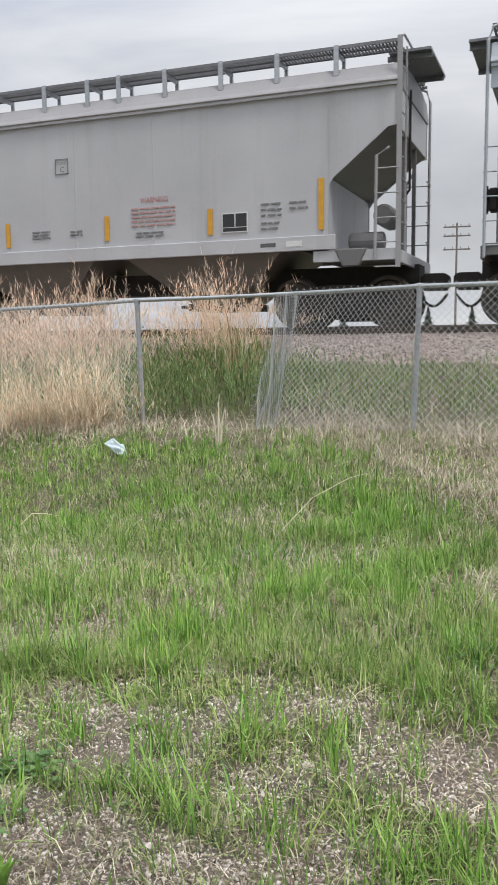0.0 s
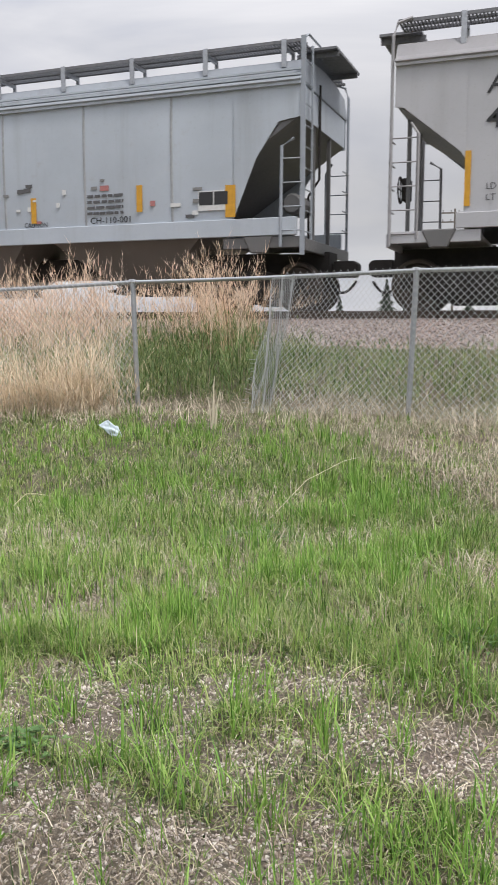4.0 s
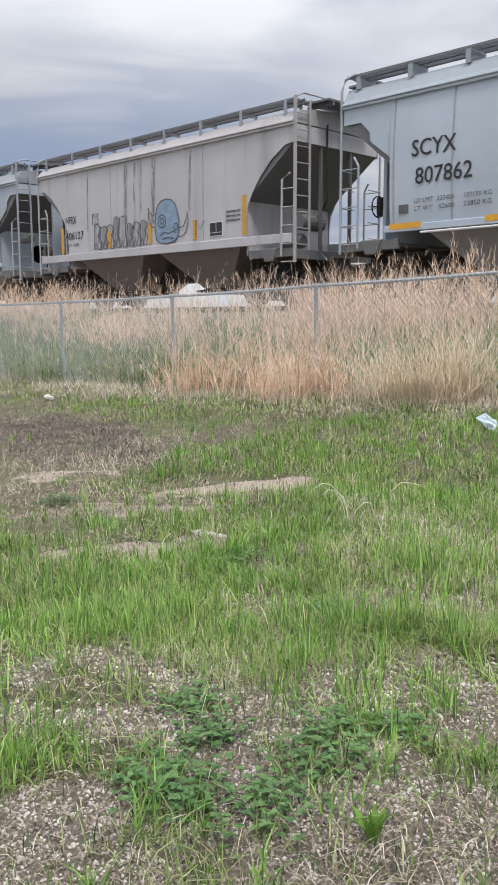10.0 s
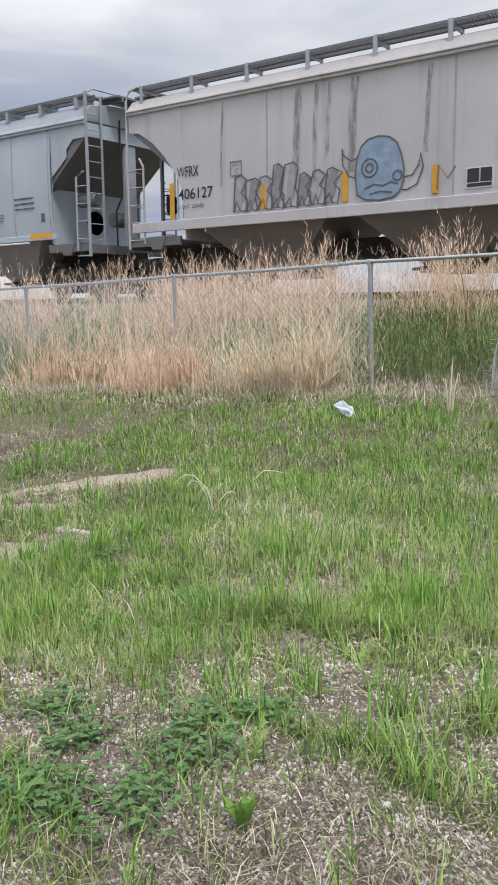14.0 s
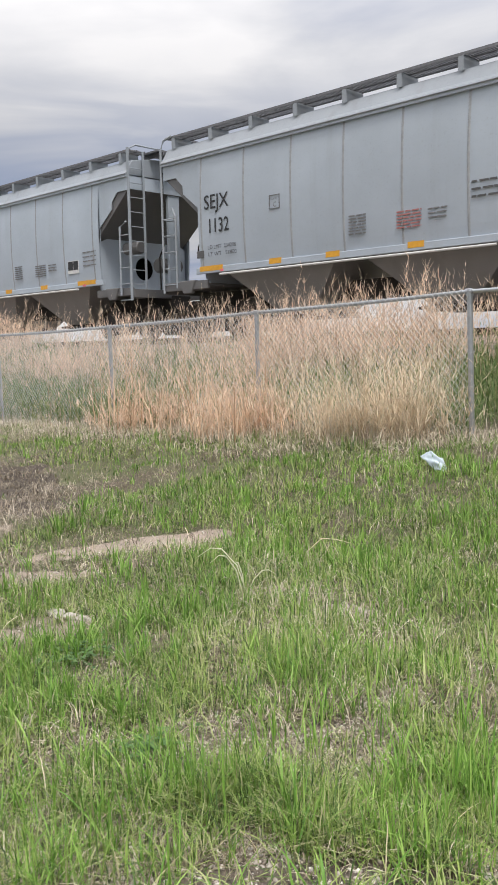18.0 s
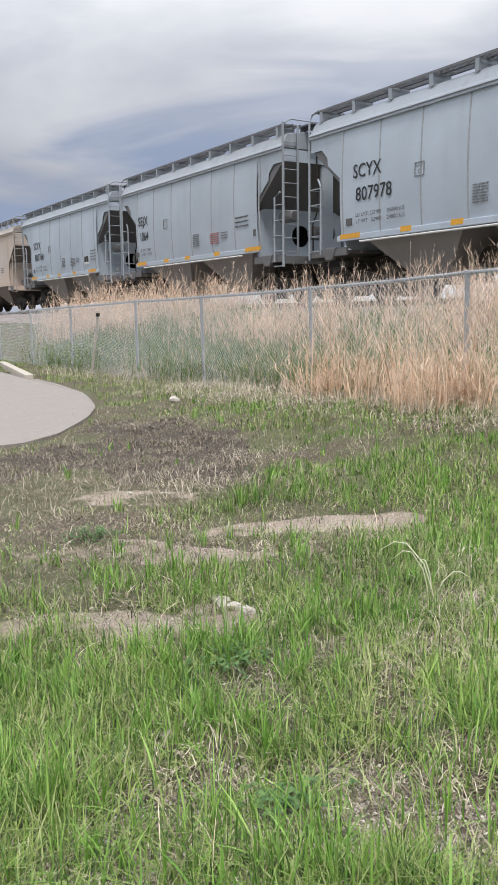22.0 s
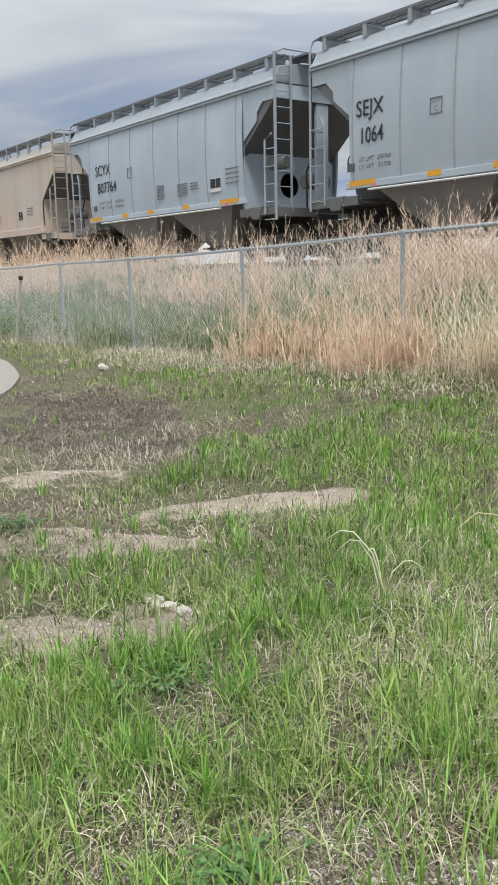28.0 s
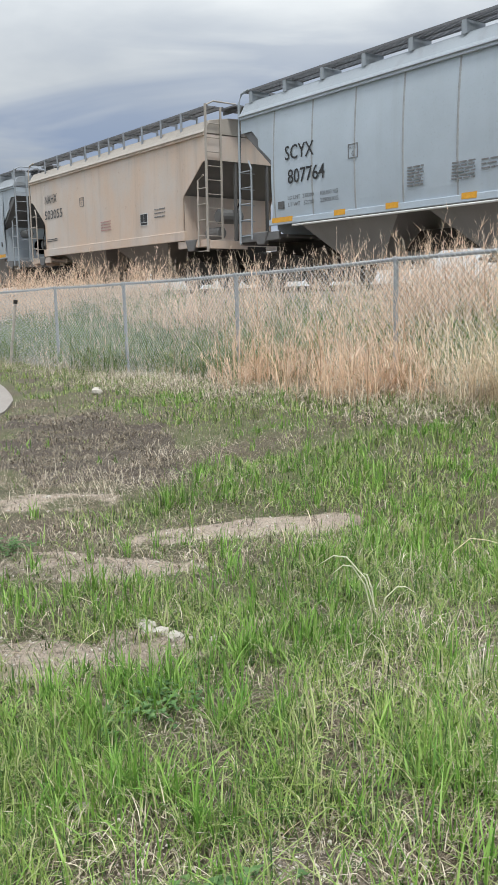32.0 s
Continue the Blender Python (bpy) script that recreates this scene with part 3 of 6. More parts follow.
def bulkhead_mesh(z0, z1, half, hole, cz):
    """Upright wall under the end slope, with its round manhole, across the car."""
    m, n = Mesh(), 28
    for k, x in ((0, -0.012), (1, 0.012)):
        vs = [(x, hole * math.cos(2 * math.pi * i / n), cz + hole * math.sin(2 * math.pi * i / n)) for i in range(n)]
        for i in range(n):
            a = 2 * math.pi * i / n
            q = 1 / max(abs(math.cos(a)), abs(math.sin(a)))
            py, pz = math.cos(a) * q, math.sin(a) * q
            vs.append((x, half * py, cz + (z1 - cz) * pz if pz > 0 else cz + (cz - z0) * pz))
        fs = [(i, n + i, n + (i + 1) % n, (i + 1) % n) for i in range(n)]
        m.add(vs, fs if k else [f[::-1] for f in fs])
    rim = [(0.0, (hole + 0.015) * math.cos(2 * math.pi * i / n), cz + (hole + 0.015) * math.sin(2 * math.pi * i / n)) for i in range(n + 1)]
    return m.tube(rim, 0.02, 6, False).data("end_bulkhead")


def hollow_mesh(half, z0, z1):
    """A box added behind the manhole, near black in place of the unlit space."""
    return Mesh().box(-0.50, -0.48, -half, half, z0, z1).box(-0.48, -0.02, -half, half, z0 - 0.02, z0).box(-0.48, -0.02, -half, half, z1, z1 + 0.02).box(-0.48, -0.02, -half - 0.02, -half, z0, z1).box(-0.48, -0.02, half, half + 0.02, z0, z1).data("hollow")


def coupler_mesh():
    m = Mesh().box(-0.9, 0.35, -0.14, 0.14, 0.70, 0.94)
    m.prism_y([(0.3, 0.66), (0.72, 0.66), (0.78, 0.75), (0.78, 0.92), (0.70, 0.98), (0.3, 0.98)], -0.17, 0.17)
    return bevelled(m.data("coupler"), 0.02)


def hose_mesh():
    pts = [(0.15 + 0.6 * t, -0.35 + 0.25 * t, 0.78 - 0.42 * math.sin(math.pi * min(1, t * 0.85))) for t in [i / 9 for i in range(10)]]
    return Mesh().tube(pts, 0.028, 8).data("air_hose", True)


def text_data(s, size, shear=0.0, heavy=0.0):
    cu = bpy.data.curves.new("lettering", "FONT")
    cu.body, cu.size, cu.shear, cu.resolution_u, cu.offset = s, size, shear, 3, size * heavy
    ob = bpy.data.objects.new("lettering_source", cu)
    me = bpy.data.meshes.new_from_object(ob)
    bpy.data.objects.remove(ob)
    return me


def isles(me):
    """The separate pieces of a mesh, from left to right."""
    bm = bmesh.new()
    bm.from_mesh(me)
    seen, out = set(), []
    for f in bm.faces:
        if f.index in seen:
            continue
        stack, isle = [f], []
        seen.add(f.index)
        while stack:
            g = stack.pop()
            isle.append(g)
            for e in g.edges:
                for h in e.link_faces:
                    if h.index not in seen:
                        seen.add(h.index)
                        stack.append(h)
        ids = {v: i for i, v in enumerate({v for g in isle for v in g.verts})}
        k = bpy.data.meshes.new("character")
        k.from_pydata([tuple(v.co) for v in ids], [], [tuple(ids[v] for v in g.verts) for g in isle])
        out.append((min(v.co.x for v in ids), k))
    right = max((v.co.x for v in bm.verts), default=0.01)
    bm.free()
    return [k for _, k in sorted(out, key=lambda q: q[0])], right


def glyph_meshes(s, size, shear):
    """One mesh for each character of a text; large marks are heavier, save letters with sharp inner corners."""
    heavy = 0.020 if s in ("PMRX", "219226") else 0.012 if s in ("AOKX", "492535", "PMRX", "219226") else 0.008
    thin, right = isles(text_data(s, size, shear))
    bold, _ = isles(text_data(s, size, shear, heavy))
    if " " in s or len(bold) != len(s) or len(thin) != len(s):
        return thin, right
    return [t if c in "MNW" else b for c, t, b in zip(s, thin, bold)], right


def stencil(car, s, x, z, size, mat=None, shear=0.0, width=None, label=""):
    """Lettering on the near side of a car; x is where it starts, z its foot."""
    pieces, right = cached(("text", s, size, shear), lambda: glyph_meshes(s, size, shear))
    kx = width / max(0.01, right) if width else 1.0
    m = Matrix.Translation((x, -car["skin"] - side_profile(z + size * 0.35, car["st"]["s1"], car["st"]["eave"], car["st"]["bulge"]), z)) @ Matrix.Rotation(radians(90), 4, "X") @ Matrix.Diagonal((kx, 1, 1, 1))
    for me in pieces:
        part("character", me, mat or BLACK, car["ob"], label, m)


def plate(name, car, x0, x1, z0, z1, mat, proud=0.0, label=""):
    z = (z0 + z1) / 2
    y = -car["skin"] - side_profile(z, car["st"]["s1"], car["st"]["eave"], car["st"]["bulge"]) - proud
    me = cached((name, round(x1 - x0, 3), round(z1 - z0, 3)), lambda: Mesh().box(0, x1 - x0, -0.002, 0.012, 0, z1 - z0).data(name))
    return part(name, me, mat, car["ob"], label, Matrix.Translation((x0, y, z0)))


def bars(car, x, z, w, rows, mat, h=0.028, gap=0.062):
    """Lines of small print too fine to read."""
    rnd = random.Random(int(abs(x * 131 + z * 17) * 10) + rows)
    m = Mesh()
    for i in range(rows):
        a = 0
        while a < w:
            k = rnd.uniform(0.08, 0.2)
            m.box(a, min(w, a + k), -0.002, 0.012, -i * gap, -i * gap + h)
            a += k + rnd.uniform(0.02, 0.05)
    y = -car["skin"] - side_profile(z, car["st"]["s1"], car["st"]["eave"], car["st"]["bulge"])
    return tagged(part("small_print", m.data("small_print"), mat, car["ob"], "", Matrix.Translation((x, y, z))), kind="stuff")


def hopper_car(style, left, right, paint, label, under):
    """One two-bay covered hopper, built about its middle on the rail tops."""
    st, H = STYLES[style], round((right - left) / 2, 1)
    ob = thing("covered_hopper_car", pose((left + right) / 2, TRACK_Y, RAIL_Z))
    tagged(ob, label, "hopper car", "cars of the freight train")
    K = lambda name, make: cached((style, H, name), make)
    roof_paint = cached(("roof_paint", paint.name), lambda: ROOFS[paint.name]())
    part("slope_sheet", K("core", lambda: core_mesh(st, H)), SLOPE_SHADE, ob, "sloping end sheets with their shade painted in")
    for s in (-1, 1):
        part("side_sheet", K(("side", s), lambda: side_mesh(st, H, s)), paint, ob)
        part("eave_lip", K(("lip", s), lambda: lip_mesh(st, H, s)), paint, ob)
        xe = H - 0.06 if style in ("wide_sill", "arched") else H - max(d for d, _ in st["cut"]) + 0.12
        part("side_sill", K(("sill", s), lambda: bevelled(Mesh().box(-xe, xe, s * 1.60 - 0.04, s * 1.60 + 0.04, st["s0"], st["s1"]).data("side_sill"), 0.01)), paint, ob)
        rw = part("roofwalk", K(("walk", s), lambda: grating_mesh(H, s, st["walk"])), GRATING, ob, "galvanised grating roofwalk")
        n = 9 if style == "ribbed" else 8
        if style == "flat":
            posts = [k * x for x in (0.35, 1.35, 2.5, 3.6, 4.7) for k in (-1, 1)]
        else:
            posts = [-H + 0.35 + (2 * H - 0.7) * i / (n - 1) for i in range(n)]
        for x in posts:
            part("bracket", K("bracket", lambda: bracket_mesh(style, st)), roof_paint if style == "ribbed" else GALV, rw, "", Matrix.Translation((x, 0, 0)) @ Matrix.Diagonal((1, -s, 1, 1)))
    part("roof", K("roof", lambda: roof_mesh(st, H)), roof_paint, ob, "curved roof, body colour darkened against the bright zenith")
    for i in range(5):
        x = -H * 0.76 + H * 0.38 * i
        part("hatch", cached("hatch", lambda: bevelled(Mesh().tube([(0, 0, 0), (0, 0, 0.14)], 0.42, 18).data("hatch"), 0.02)), HATCH, ob, "", Matrix.Translation((x, 0, st["cap"] + 0.13)))
    for x in (-2.0, 2.0):
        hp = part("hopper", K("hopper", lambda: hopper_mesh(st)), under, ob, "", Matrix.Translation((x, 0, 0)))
        part("outlet_gate", cached("gate", gate_mesh), STEEL_DARK, hp)
    part("centre_sill", K("csill", lambda: Mesh().box(-H - 0.2, H + 0.2, -0.3, 0.3, 0.72, 1.15).data("centre_sill")), STEEL_DARK, ob)
    for e in (1, -1):
        F = Matrix.Diagonal((e, 1, 1, 1))
        T = Matrix.Translation((e * (H - 0.75), 0, 0)) @ F
        part("end_sheet", cached(("end", style), lambda: Mesh().box(0.722, 0.738, -1.55, 1.55, st["cut"][0][1] + 0.03, st["eave"] - 0.012).data("end_sheet")), paint, ob, "", T)
        if style == "ribbed":
            bk = part("end_bulkhead", cached("bulkhead", lambda: bulkhead_mesh(1.22, 2.78, 1.55, 0.32, 2.0)), paint, ob, "upright end wall with a round manhole", T @ Matrix.Translation((-0.66, 0, 0)))
            part("hollow", cached("hollow", lambda: hollow_mesh(0.45, 1.55, 2.45)), HOLE_DARK, bk)
        elif style in ("flat", "arched"):
            d, top = (1.22, 2.62) if style == "flat" else (1.62, 2.55)
            part("end_bulkhead", cached(("bulkhead", style), lambda: Mesh().box(-0.012, 0.012, -1.54, 1.54, 1.24, top).data("end_bulkhead")), paint, ob, "", T @ Matrix.Translation((0.75 - d, 0, 0)))
        part("end_platform", cached(("platform", style), lambda: bevelled(Mesh().box(-0.75, 0.85, -1.55, 1.55, 1.20, 1.27).box(0.80, 0.86, -1.58, 1.58, 1.08, 1.30).box(-0.75, 0.8, -1.6, -1.52, 1.14, 1.34).box(-0.75, 0.8, 1.52, 1.6, 1.14, 1.34).data("end_platform"), 0.008)), paint if style == "flat" else END_SHADE, ob, "", T)
        cp = part("coupler", cached("coupler", coupler_mesh), STEEL_DARK, ob, "", Matrix.Translation((e * (H - 0.05), 0, 0)) @ Matrix.Rotation(0 if e > 0 else math.pi, 4, "Z"))
        part("air_hose", cached("hose", hose_mesh), HOSE, cp)
        if style == "ribbed":
            part("end_post", cached("post_mid", lambda: bevelled(Mesh().box(0.60, 0.70, -0.2, 0.2, 1.2, st["eave"]).data("end_post"), 0.01)), paint, ob, "", T)
        else:
            for y in (-0.56, 0.56):
                part("end_post", cached(("post", style, y), lambda: Mesh().box(0.64, 0.71, y - 0.035, y + 0.035, 1.2, st["cut"][0][1] + 0.1).data("end_post")), END_SHADE, ob, "", T)
        part("jacking_pad", cached("pad", lambda: bevelled(Mesh().prism_y([(-0.35, 1.36), (-0.2, 1.05), (0.1, 1.05), (0.25, 1.36)], -1.63, -1.5).data("jacking_pad"), 0.02)), END_SHADE, ob, "", T)
        part("crossover_walk", K("cross", lambda: Mesh().box(0.45, 1.2, -0.9, 0.9, st["walk"] - 0.03, st["walk"] + 0.015).box(0.4, 1.2, -0.75, -0.7, st["walk"] - 0.12, st["walk"] - 0.03).box(0.4, 1.2, 0.7, 0.75, st["walk"] - 0.12, st["walk"] - 0.03).data("crossover_walk")), GRATING, ob, "", T)
        bogie = part("bogie", cached("bolster", lambda: bevelled(Mesh().box(-0.2, 0.2, -0.95, 0.95, 0.42, 0.72).data("bolster"), 0.03)), STEEL_DARK, ob, "grimy cast steel bogie", Matrix.Translation((e * (H - BOGIE_IN), 0, 0)))
        for s in (-1, 1):
            part("side_frame", cached(("frame", s), lambda: side_frame_mesh(s)), STEEL_DARK, bogie)
        for k in (-1, 1):
            w = part("wheelset", cached("wheelset", wheelset_mesh), WHEEL_STEEL, ob, "", Matrix.Translation((e * (H - BOGIE_IN) + k * AXLE_GAP, 0, WHEEL_R)))
            WHEELS.append((w, e * (H - BOGIE_IN) + k * AXLE_GAP))
    # climbing irons: a tall ladder at one corner, short ones at the other, the same turned round on the far side
    for turn in (0, 1):
        R = Matrix.Rotation(math.pi * turn, 4, "Z")
        # ladders take the darkened roof colour in place of their shade
        lad = part("ladder", K("lad_post", lambda: Mesh().box(H + 0.0, H + 0.09, -1.62, -1.595, 1.0, st["walk"] + 0.03).data("ladder_post")), roof_paint, ob, "", R)
        part("stile", K("lad_in", lambda: Mesh().box(H + 0.06, H + 0.085, -1.16, -1.10, 1.2, st["walk"] - 0.02).data("stile")), roof_paint, lad)
        part("stile", K("lad_low", lambda: Mesh().tube([(H - 0.12, -1.6, 3.05), (H - 0.34, -1.64, 2.92), (H - 0.36, -1.64, 1.15)], 0.03, 6).data("stile")), roof_paint, lad)
        for i in range(9):
            part("rung", K("rung_end", lambda: rod((H + 0.07, -1.6, 0), (H + 0.07, -1.12, 0))), roof_paint, lad, "", Matrix.Translation((0, 0, 1.42 + 0.37 * i)))
        for i in range(5):
            part("rung", K("rung_side", lambda: rod((H - 0.36, -1.65, 0), (H + 0.04, -1.62, 0))), roof_paint, lad, "", Matrix.Translation((0, 0, 1.02 + 0.42 * i)))
        part("top_rail", K("lad_top", lambda: Mesh().tube([(H + 0.05, -1.60, st["walk"]), (H + 0.06, -1.35, st["walk"] + 0.12), (H + 0.06, -0.6, st["walk"] + 0.12), (H + 0.06, -0.5, st["walk"] - 0.1)], 0.022, 6).data("top_rail")), roof_paint, lad)
        grab = part("corner_ladder", K("grab_post", lambda: Mesh().tube([(-H - 0.05, -1.62, 1.1), (-H - 0.05, -1.62, st["walk"] - 0.28), (-H + 0.02, -1.58, st["walk"] - 0.06), (-H + 0.25, -1.52, st["walk"] + 0.02)], 0.03, 6).data("grab_post")), roof_paint, ob, "", R)
        part("stile", K("grab_in", lambda: Mesh().tube([(-H + 0.42, -1.6, 1.2), (-H + 0.42, -1.6, 2.95), (-H + 0.28, -1.58, 3.15)], 0.026, 6).data("stile")), roof_paint, grab)
        for i in range(5):
            part("rung", K("rung_grab", lambda: rod((-H - 0.05, -1.62, 0), (-H + 0.42, -1.6, 0))), roof_paint, grab, "", Matrix.Translation((0, 0, 1.3 + 0.4 * i)))
        for i in range(5):
            part("rung", K("rung_grab_end", lambda: rod((-H - 0.08, -1.6, 0), (-H - 0.08, -1.12, 0))), roof_paint, grab, "", Matrix.Translation((0, 0, 1.3 + 0.4 * i)))
    # brake gear at one end
    part("brake_cylinder", cached("brake", lambda: bevelled(Mesh().tube([(-0.25, 0, 0), (0.4, 0, 0)], 0.17, 14).data("brake_cylinder"), 0.03)), END_SHADE, ob, "", Matrix.Translation((H - 0.75, -0.92 if style == "ribbed" else -0.85, 2.46 if style == "ribbed" else 1.55)))
    part("brake_reservoir", cached("res", lambda: bevelled(Mesh().tube([(0, -0.5, 0), (0, 0.3, 0)], 0.2, 14).data("brake_reservoir"), 0.04)), END_SHADE, ob, "", Matrix.Translation((H - 0.35, 0.1 if style == "ribbed" else -0.5, 2.0)))
    part("brake_pipe", K("pipe", lambda: Mesh().tube([(H - 0.2, -0.4, 1.3), (H - 0.2, -0.42, 2.2), (H + 0.02, -0.44, 2.5), (H + 0.02, -0.44, st["cap"] - 0.2)], 0.025, 6).data("brake_pipe")), STEEL_DARK, ob)
    hw = part("hand_brake", cached("hbox", lambda: bevelled(Mesh().box(-0.1, 0.06, -0.14, 0.14, 0, 0.42).data("hand_brake"), 0.03)), STEEL_DARK, ob, "", Matrix.Translation((-H - 0.02, -0.1, 2.05)))
    part("brake_wheel", cached("hwheel", lambda: Mesh().tube([(-0.14, 0.24 * math.cos(a), 0.22 + 0.24 * math.sin(a)) for a in [2 * math.pi * i / 16 for i in range(17)]], 0.018, 6).tube([(-0.14, -0.24, 0.22), (-0.14, 0.24, 0.22)], 0.012).tube([(-0.14, 0, -0.02), (-0.14, 0, 0.46)], 0.012).data("brake_wheel")), STEEL_DARK, hw)
    return dict(ob=ob, st=st, H=H, L=-H, skin=1.601, style=style)


WHEELS = []


def plate_mark(car, x, z):
    """The square clearance mark."""
    m = Mesh()
    w = 0.3
    for a, b, c, d in ((0, w, 0, 0.014), (0, w, w - 0.014, w), (0, 0.014, 0, w), (w - 0.014, w, 0, w)):
        m.box(a, b, -0.002, 0.012, c, d)
    y = -car["skin"] - side_profile(z, car["st"]["s1"], car["st"]["eave"], car["st"]["bulge"])
    part("clearance_mark", cached("mark", lambda: m.data("clearance_mark")), GREY_PRINT, car["ob"], "", Matrix.Translation((x, y, z)))
    stencil(car, "C", x + 0.11, z + 0.04, 0.15, GREY_PRINT)
    stencil(car, "PLATE", x + 0.05, z + 0.19, 0.07, GREY_PRINT)


def data_panel(car, x, z, w=0.52):
    p = plate("data_panel", car, x, x + w, z, z + 0.36, WHITE, 0.001, "black data panel with white border")
    plate("panel_field", car, x + 0.02, x + w * 0.49, z + 0.10, z + 0.34, BLACK, 0.004)
    plate("panel_field", car, x + w * 0.53, x + w - 0.02, z + 0.10, z + 0.34, BLACK, 0.004)
    plate("panel_foot", car, x + 0.02, x + w - 0.02, z + 0.02, z + 0.085, BLACK, 0.004)
    return p


def seams(car, xs, mat, raised=0.012, w=0.03):
    st = car["st"]
    for x in xs:
        def make():
            m, zs = Mesh(), [st["s1"] + (st["eave"] - 0.06 - st["s1"]) * i / 10 for i in range(11)]
            vs = []
            for z in zs:
                o = 1.585 + side_profile(z, st["s1"], st["eave"], st["bulge"])
                vs += [(-w, -o + 0.004, z), (-w * 0.4, -o - raised, z), (w * 0.4, -o - raised, z), (w, -o + 0.004, z)]
            m.add(vs, [(4 * i + j, 4 * i + j + 1, 4 * i + j + 5, 4 * i + j + 4) for i in range(10) for j in range(3)])
            return m.data("panel_seam", True)
        part("panel_seam", cached(("seam", car["style"], raised), make), mat, car["ob"], "", Matrix.Translation((x, 0, 0)))


GREY_WARM = car_paint("warm_grey_car_paint", (0.41, 0.415, 0.44), streak=0.2)
GREY_WARM_B = car_paint("streaked_warm_grey_car_paint", (0.44, 0.43, 0.45), streak=0.45, rust=0.12)
GREY_BLUE = car_paint("pale_blue_grey_car_paint", (0.40, 0.445, 0.50), streak=0.22, rust=0.15)
GREY_COOL = car_paint("cool_light_grey_car_paint", (0.40, 0.46, 0.53), streak=0.12)
GREY_COOL_B = car_paint("light_grey_car_paint", (0.375, 0.425, 0.485), streak=0.14)
BEIGE = car_paint("rust_stained_beige_car_paint", (0.52, 0.465, 0.43), streak=0.3, rust=0.35, tint=(0.53, 0.41, 0.33))
# UNDER_A and UNDER_B: hopper paint darkened to hold the shade beneath the cars
UNDER_A = car_paint("grimy_shaded_underside_paint", (0.14, 0.126, 0.113), streak=0.5)
# roof colours: body paint darkened to offset strong light from the zenith
def dulled(name, color):
    return name, lambda: car_paint("roof_of_" + name, color, streak=0.3)


ROOFS = dict((dulled("warm_grey_car_paint", (0.275, 0.272, 0.285)), dulled("streaked_warm_grey_car_paint", (0.36, 0.345, 0.35)), dulled("pale_blue_grey_car_paint", (0.28, 0.31, 0.35)), dulled("cool_light_grey_car_paint", (0.29, 0.325, 0.365)), dulled("light_grey_car_paint", (0.29, 0.32, 0.355)), dulled("rust_stained_beige_car_paint", (0.36, 0.325, 0.29))))
# end gear coloured darker to carry the shade under the end slopes
END_SHADE = car_paint("shaded_end_paint", (0.12, 0.12, 0.122), streak=0.4)
# the shade under the sloping sheets is put into this colour
SLOPE_SHADE = car_paint("shaded_slope_sheet_paint", (0.135, 0.135, 0.14), streak=0.4)
UNDER_B = car_paint("grey_shaded_underside_paint", (0.215, 0.215, 0.215), streak=0.4)
GREY_PRINT = plain("grey_small_print", (0.20, 0.20, 0.21), 0.6)
RED_PALE = plain("pale_red_small_print", (0.46, 0.27, 0.26), 0.6)
SEAM_DARK = plain("dirt_in_seam", (0.22, 0.22, 0.22), 0.7)
SEAM_COOL = plain("seam_paint", (0.33, 0.345, 0.36), 0.6)


def dress_ribbed(left, right, code, number, load, light, extra, paint, label, long_mark=True):
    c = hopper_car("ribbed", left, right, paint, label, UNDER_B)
    L = c["L"]
    seams(c, [L + 1.38 + 1.41 * i for i in range(7)], SEAM_COOL)
    dx = 0.2 if code == "SCYX" else -0.12
    if number:
        stencil(c, code, L + 1.62 + dx, 2.95, 0.46, width=1.05 if code == "SCYX" else 0.82)
        stencil(c, number, L + 1.72 + dx, 2.40, 0.46, width=1.32 if len(number) > 4 else 0.72)
    else:
        bars(c, L + 1.4, 2.95, 0.8, 2, BLACK, 0.3, 0.55)
    plate_mark(c, L + 3.75 + dx * 1.3, 2.7)
    if load:
        stencil(c, "LD LMT  " + load, L + 1.7 + dx, 2.03, 0.13, BLACK_FADED, width=0.95)
        stencil(c, "LT WT   " + light, L + 1.7 + dx, 1.87, 0.13, BLACK_FADED, width=0.95)
    if extra:
        for i, s in enumerate(extra):
            stencil(c, s, L + 2.85 + dx, 2.03 - 0.16 * i, 0.13, BLACK_FADED, width=0.62)
    plate("data_sticker", c, L + 1.32 + dx, L + 1.55 + dx, 1.85, 2.02, BLACK_FADED)
    bars(c, L + 5.75, 2.28, 0.42, 7, GREY_PRINT, 0.026, 0.06)
    bars(c, L + 6.9, 2.22, 0.55, 6, RED_FADED if code == "SEJX" else GREY_PRINT, 0.026, 0.06)
    bars(c, L + 7.6, 2.2, 0.4, 3, GREY_PRINT, 0.025, 0.08)
    if code == "SCYX":
        data_panel(c, L + 8.6, 1.88)
        bars(c, L + 9.35, 2.4, 0.6, 4, GREY_PRINT, 0.03, 0.12)
    else:
        bars(c, L + 8.5, 2.55, 0.75, 3, BLACK_FADED, 0.035, 0.13)
        plate("round_label", c, L + 9.5, L + 9.62, 1.95, 2.15, BLACK_FADED)
    H = c["H"]
    for a, w in ((1.3, 0.78), (3.55, 0.36), (5.15, 0.36), (7.15, 0.36), (9.05, 0.85)):
        plate("reflective_strip", c, L + a, L + a + w, 1.53, 1.65, ORANGE, 0.042)
    plate("pink_reflector", c, L + (9.3 if code == "SCYX" else 2.0), L + (9.45 if code == "SCYX" else 2.1), 1.49, 1.55, PINK, 0.046)
    part("drop_pipe", cached("droppipe", lambda: Mesh().tube([(-3.6, -1.66, 1.43), (3.4, -1.66, 1.43)], 0.025, 8).data("drop_pipe")), WHITE, c["ob"], "")
    return c


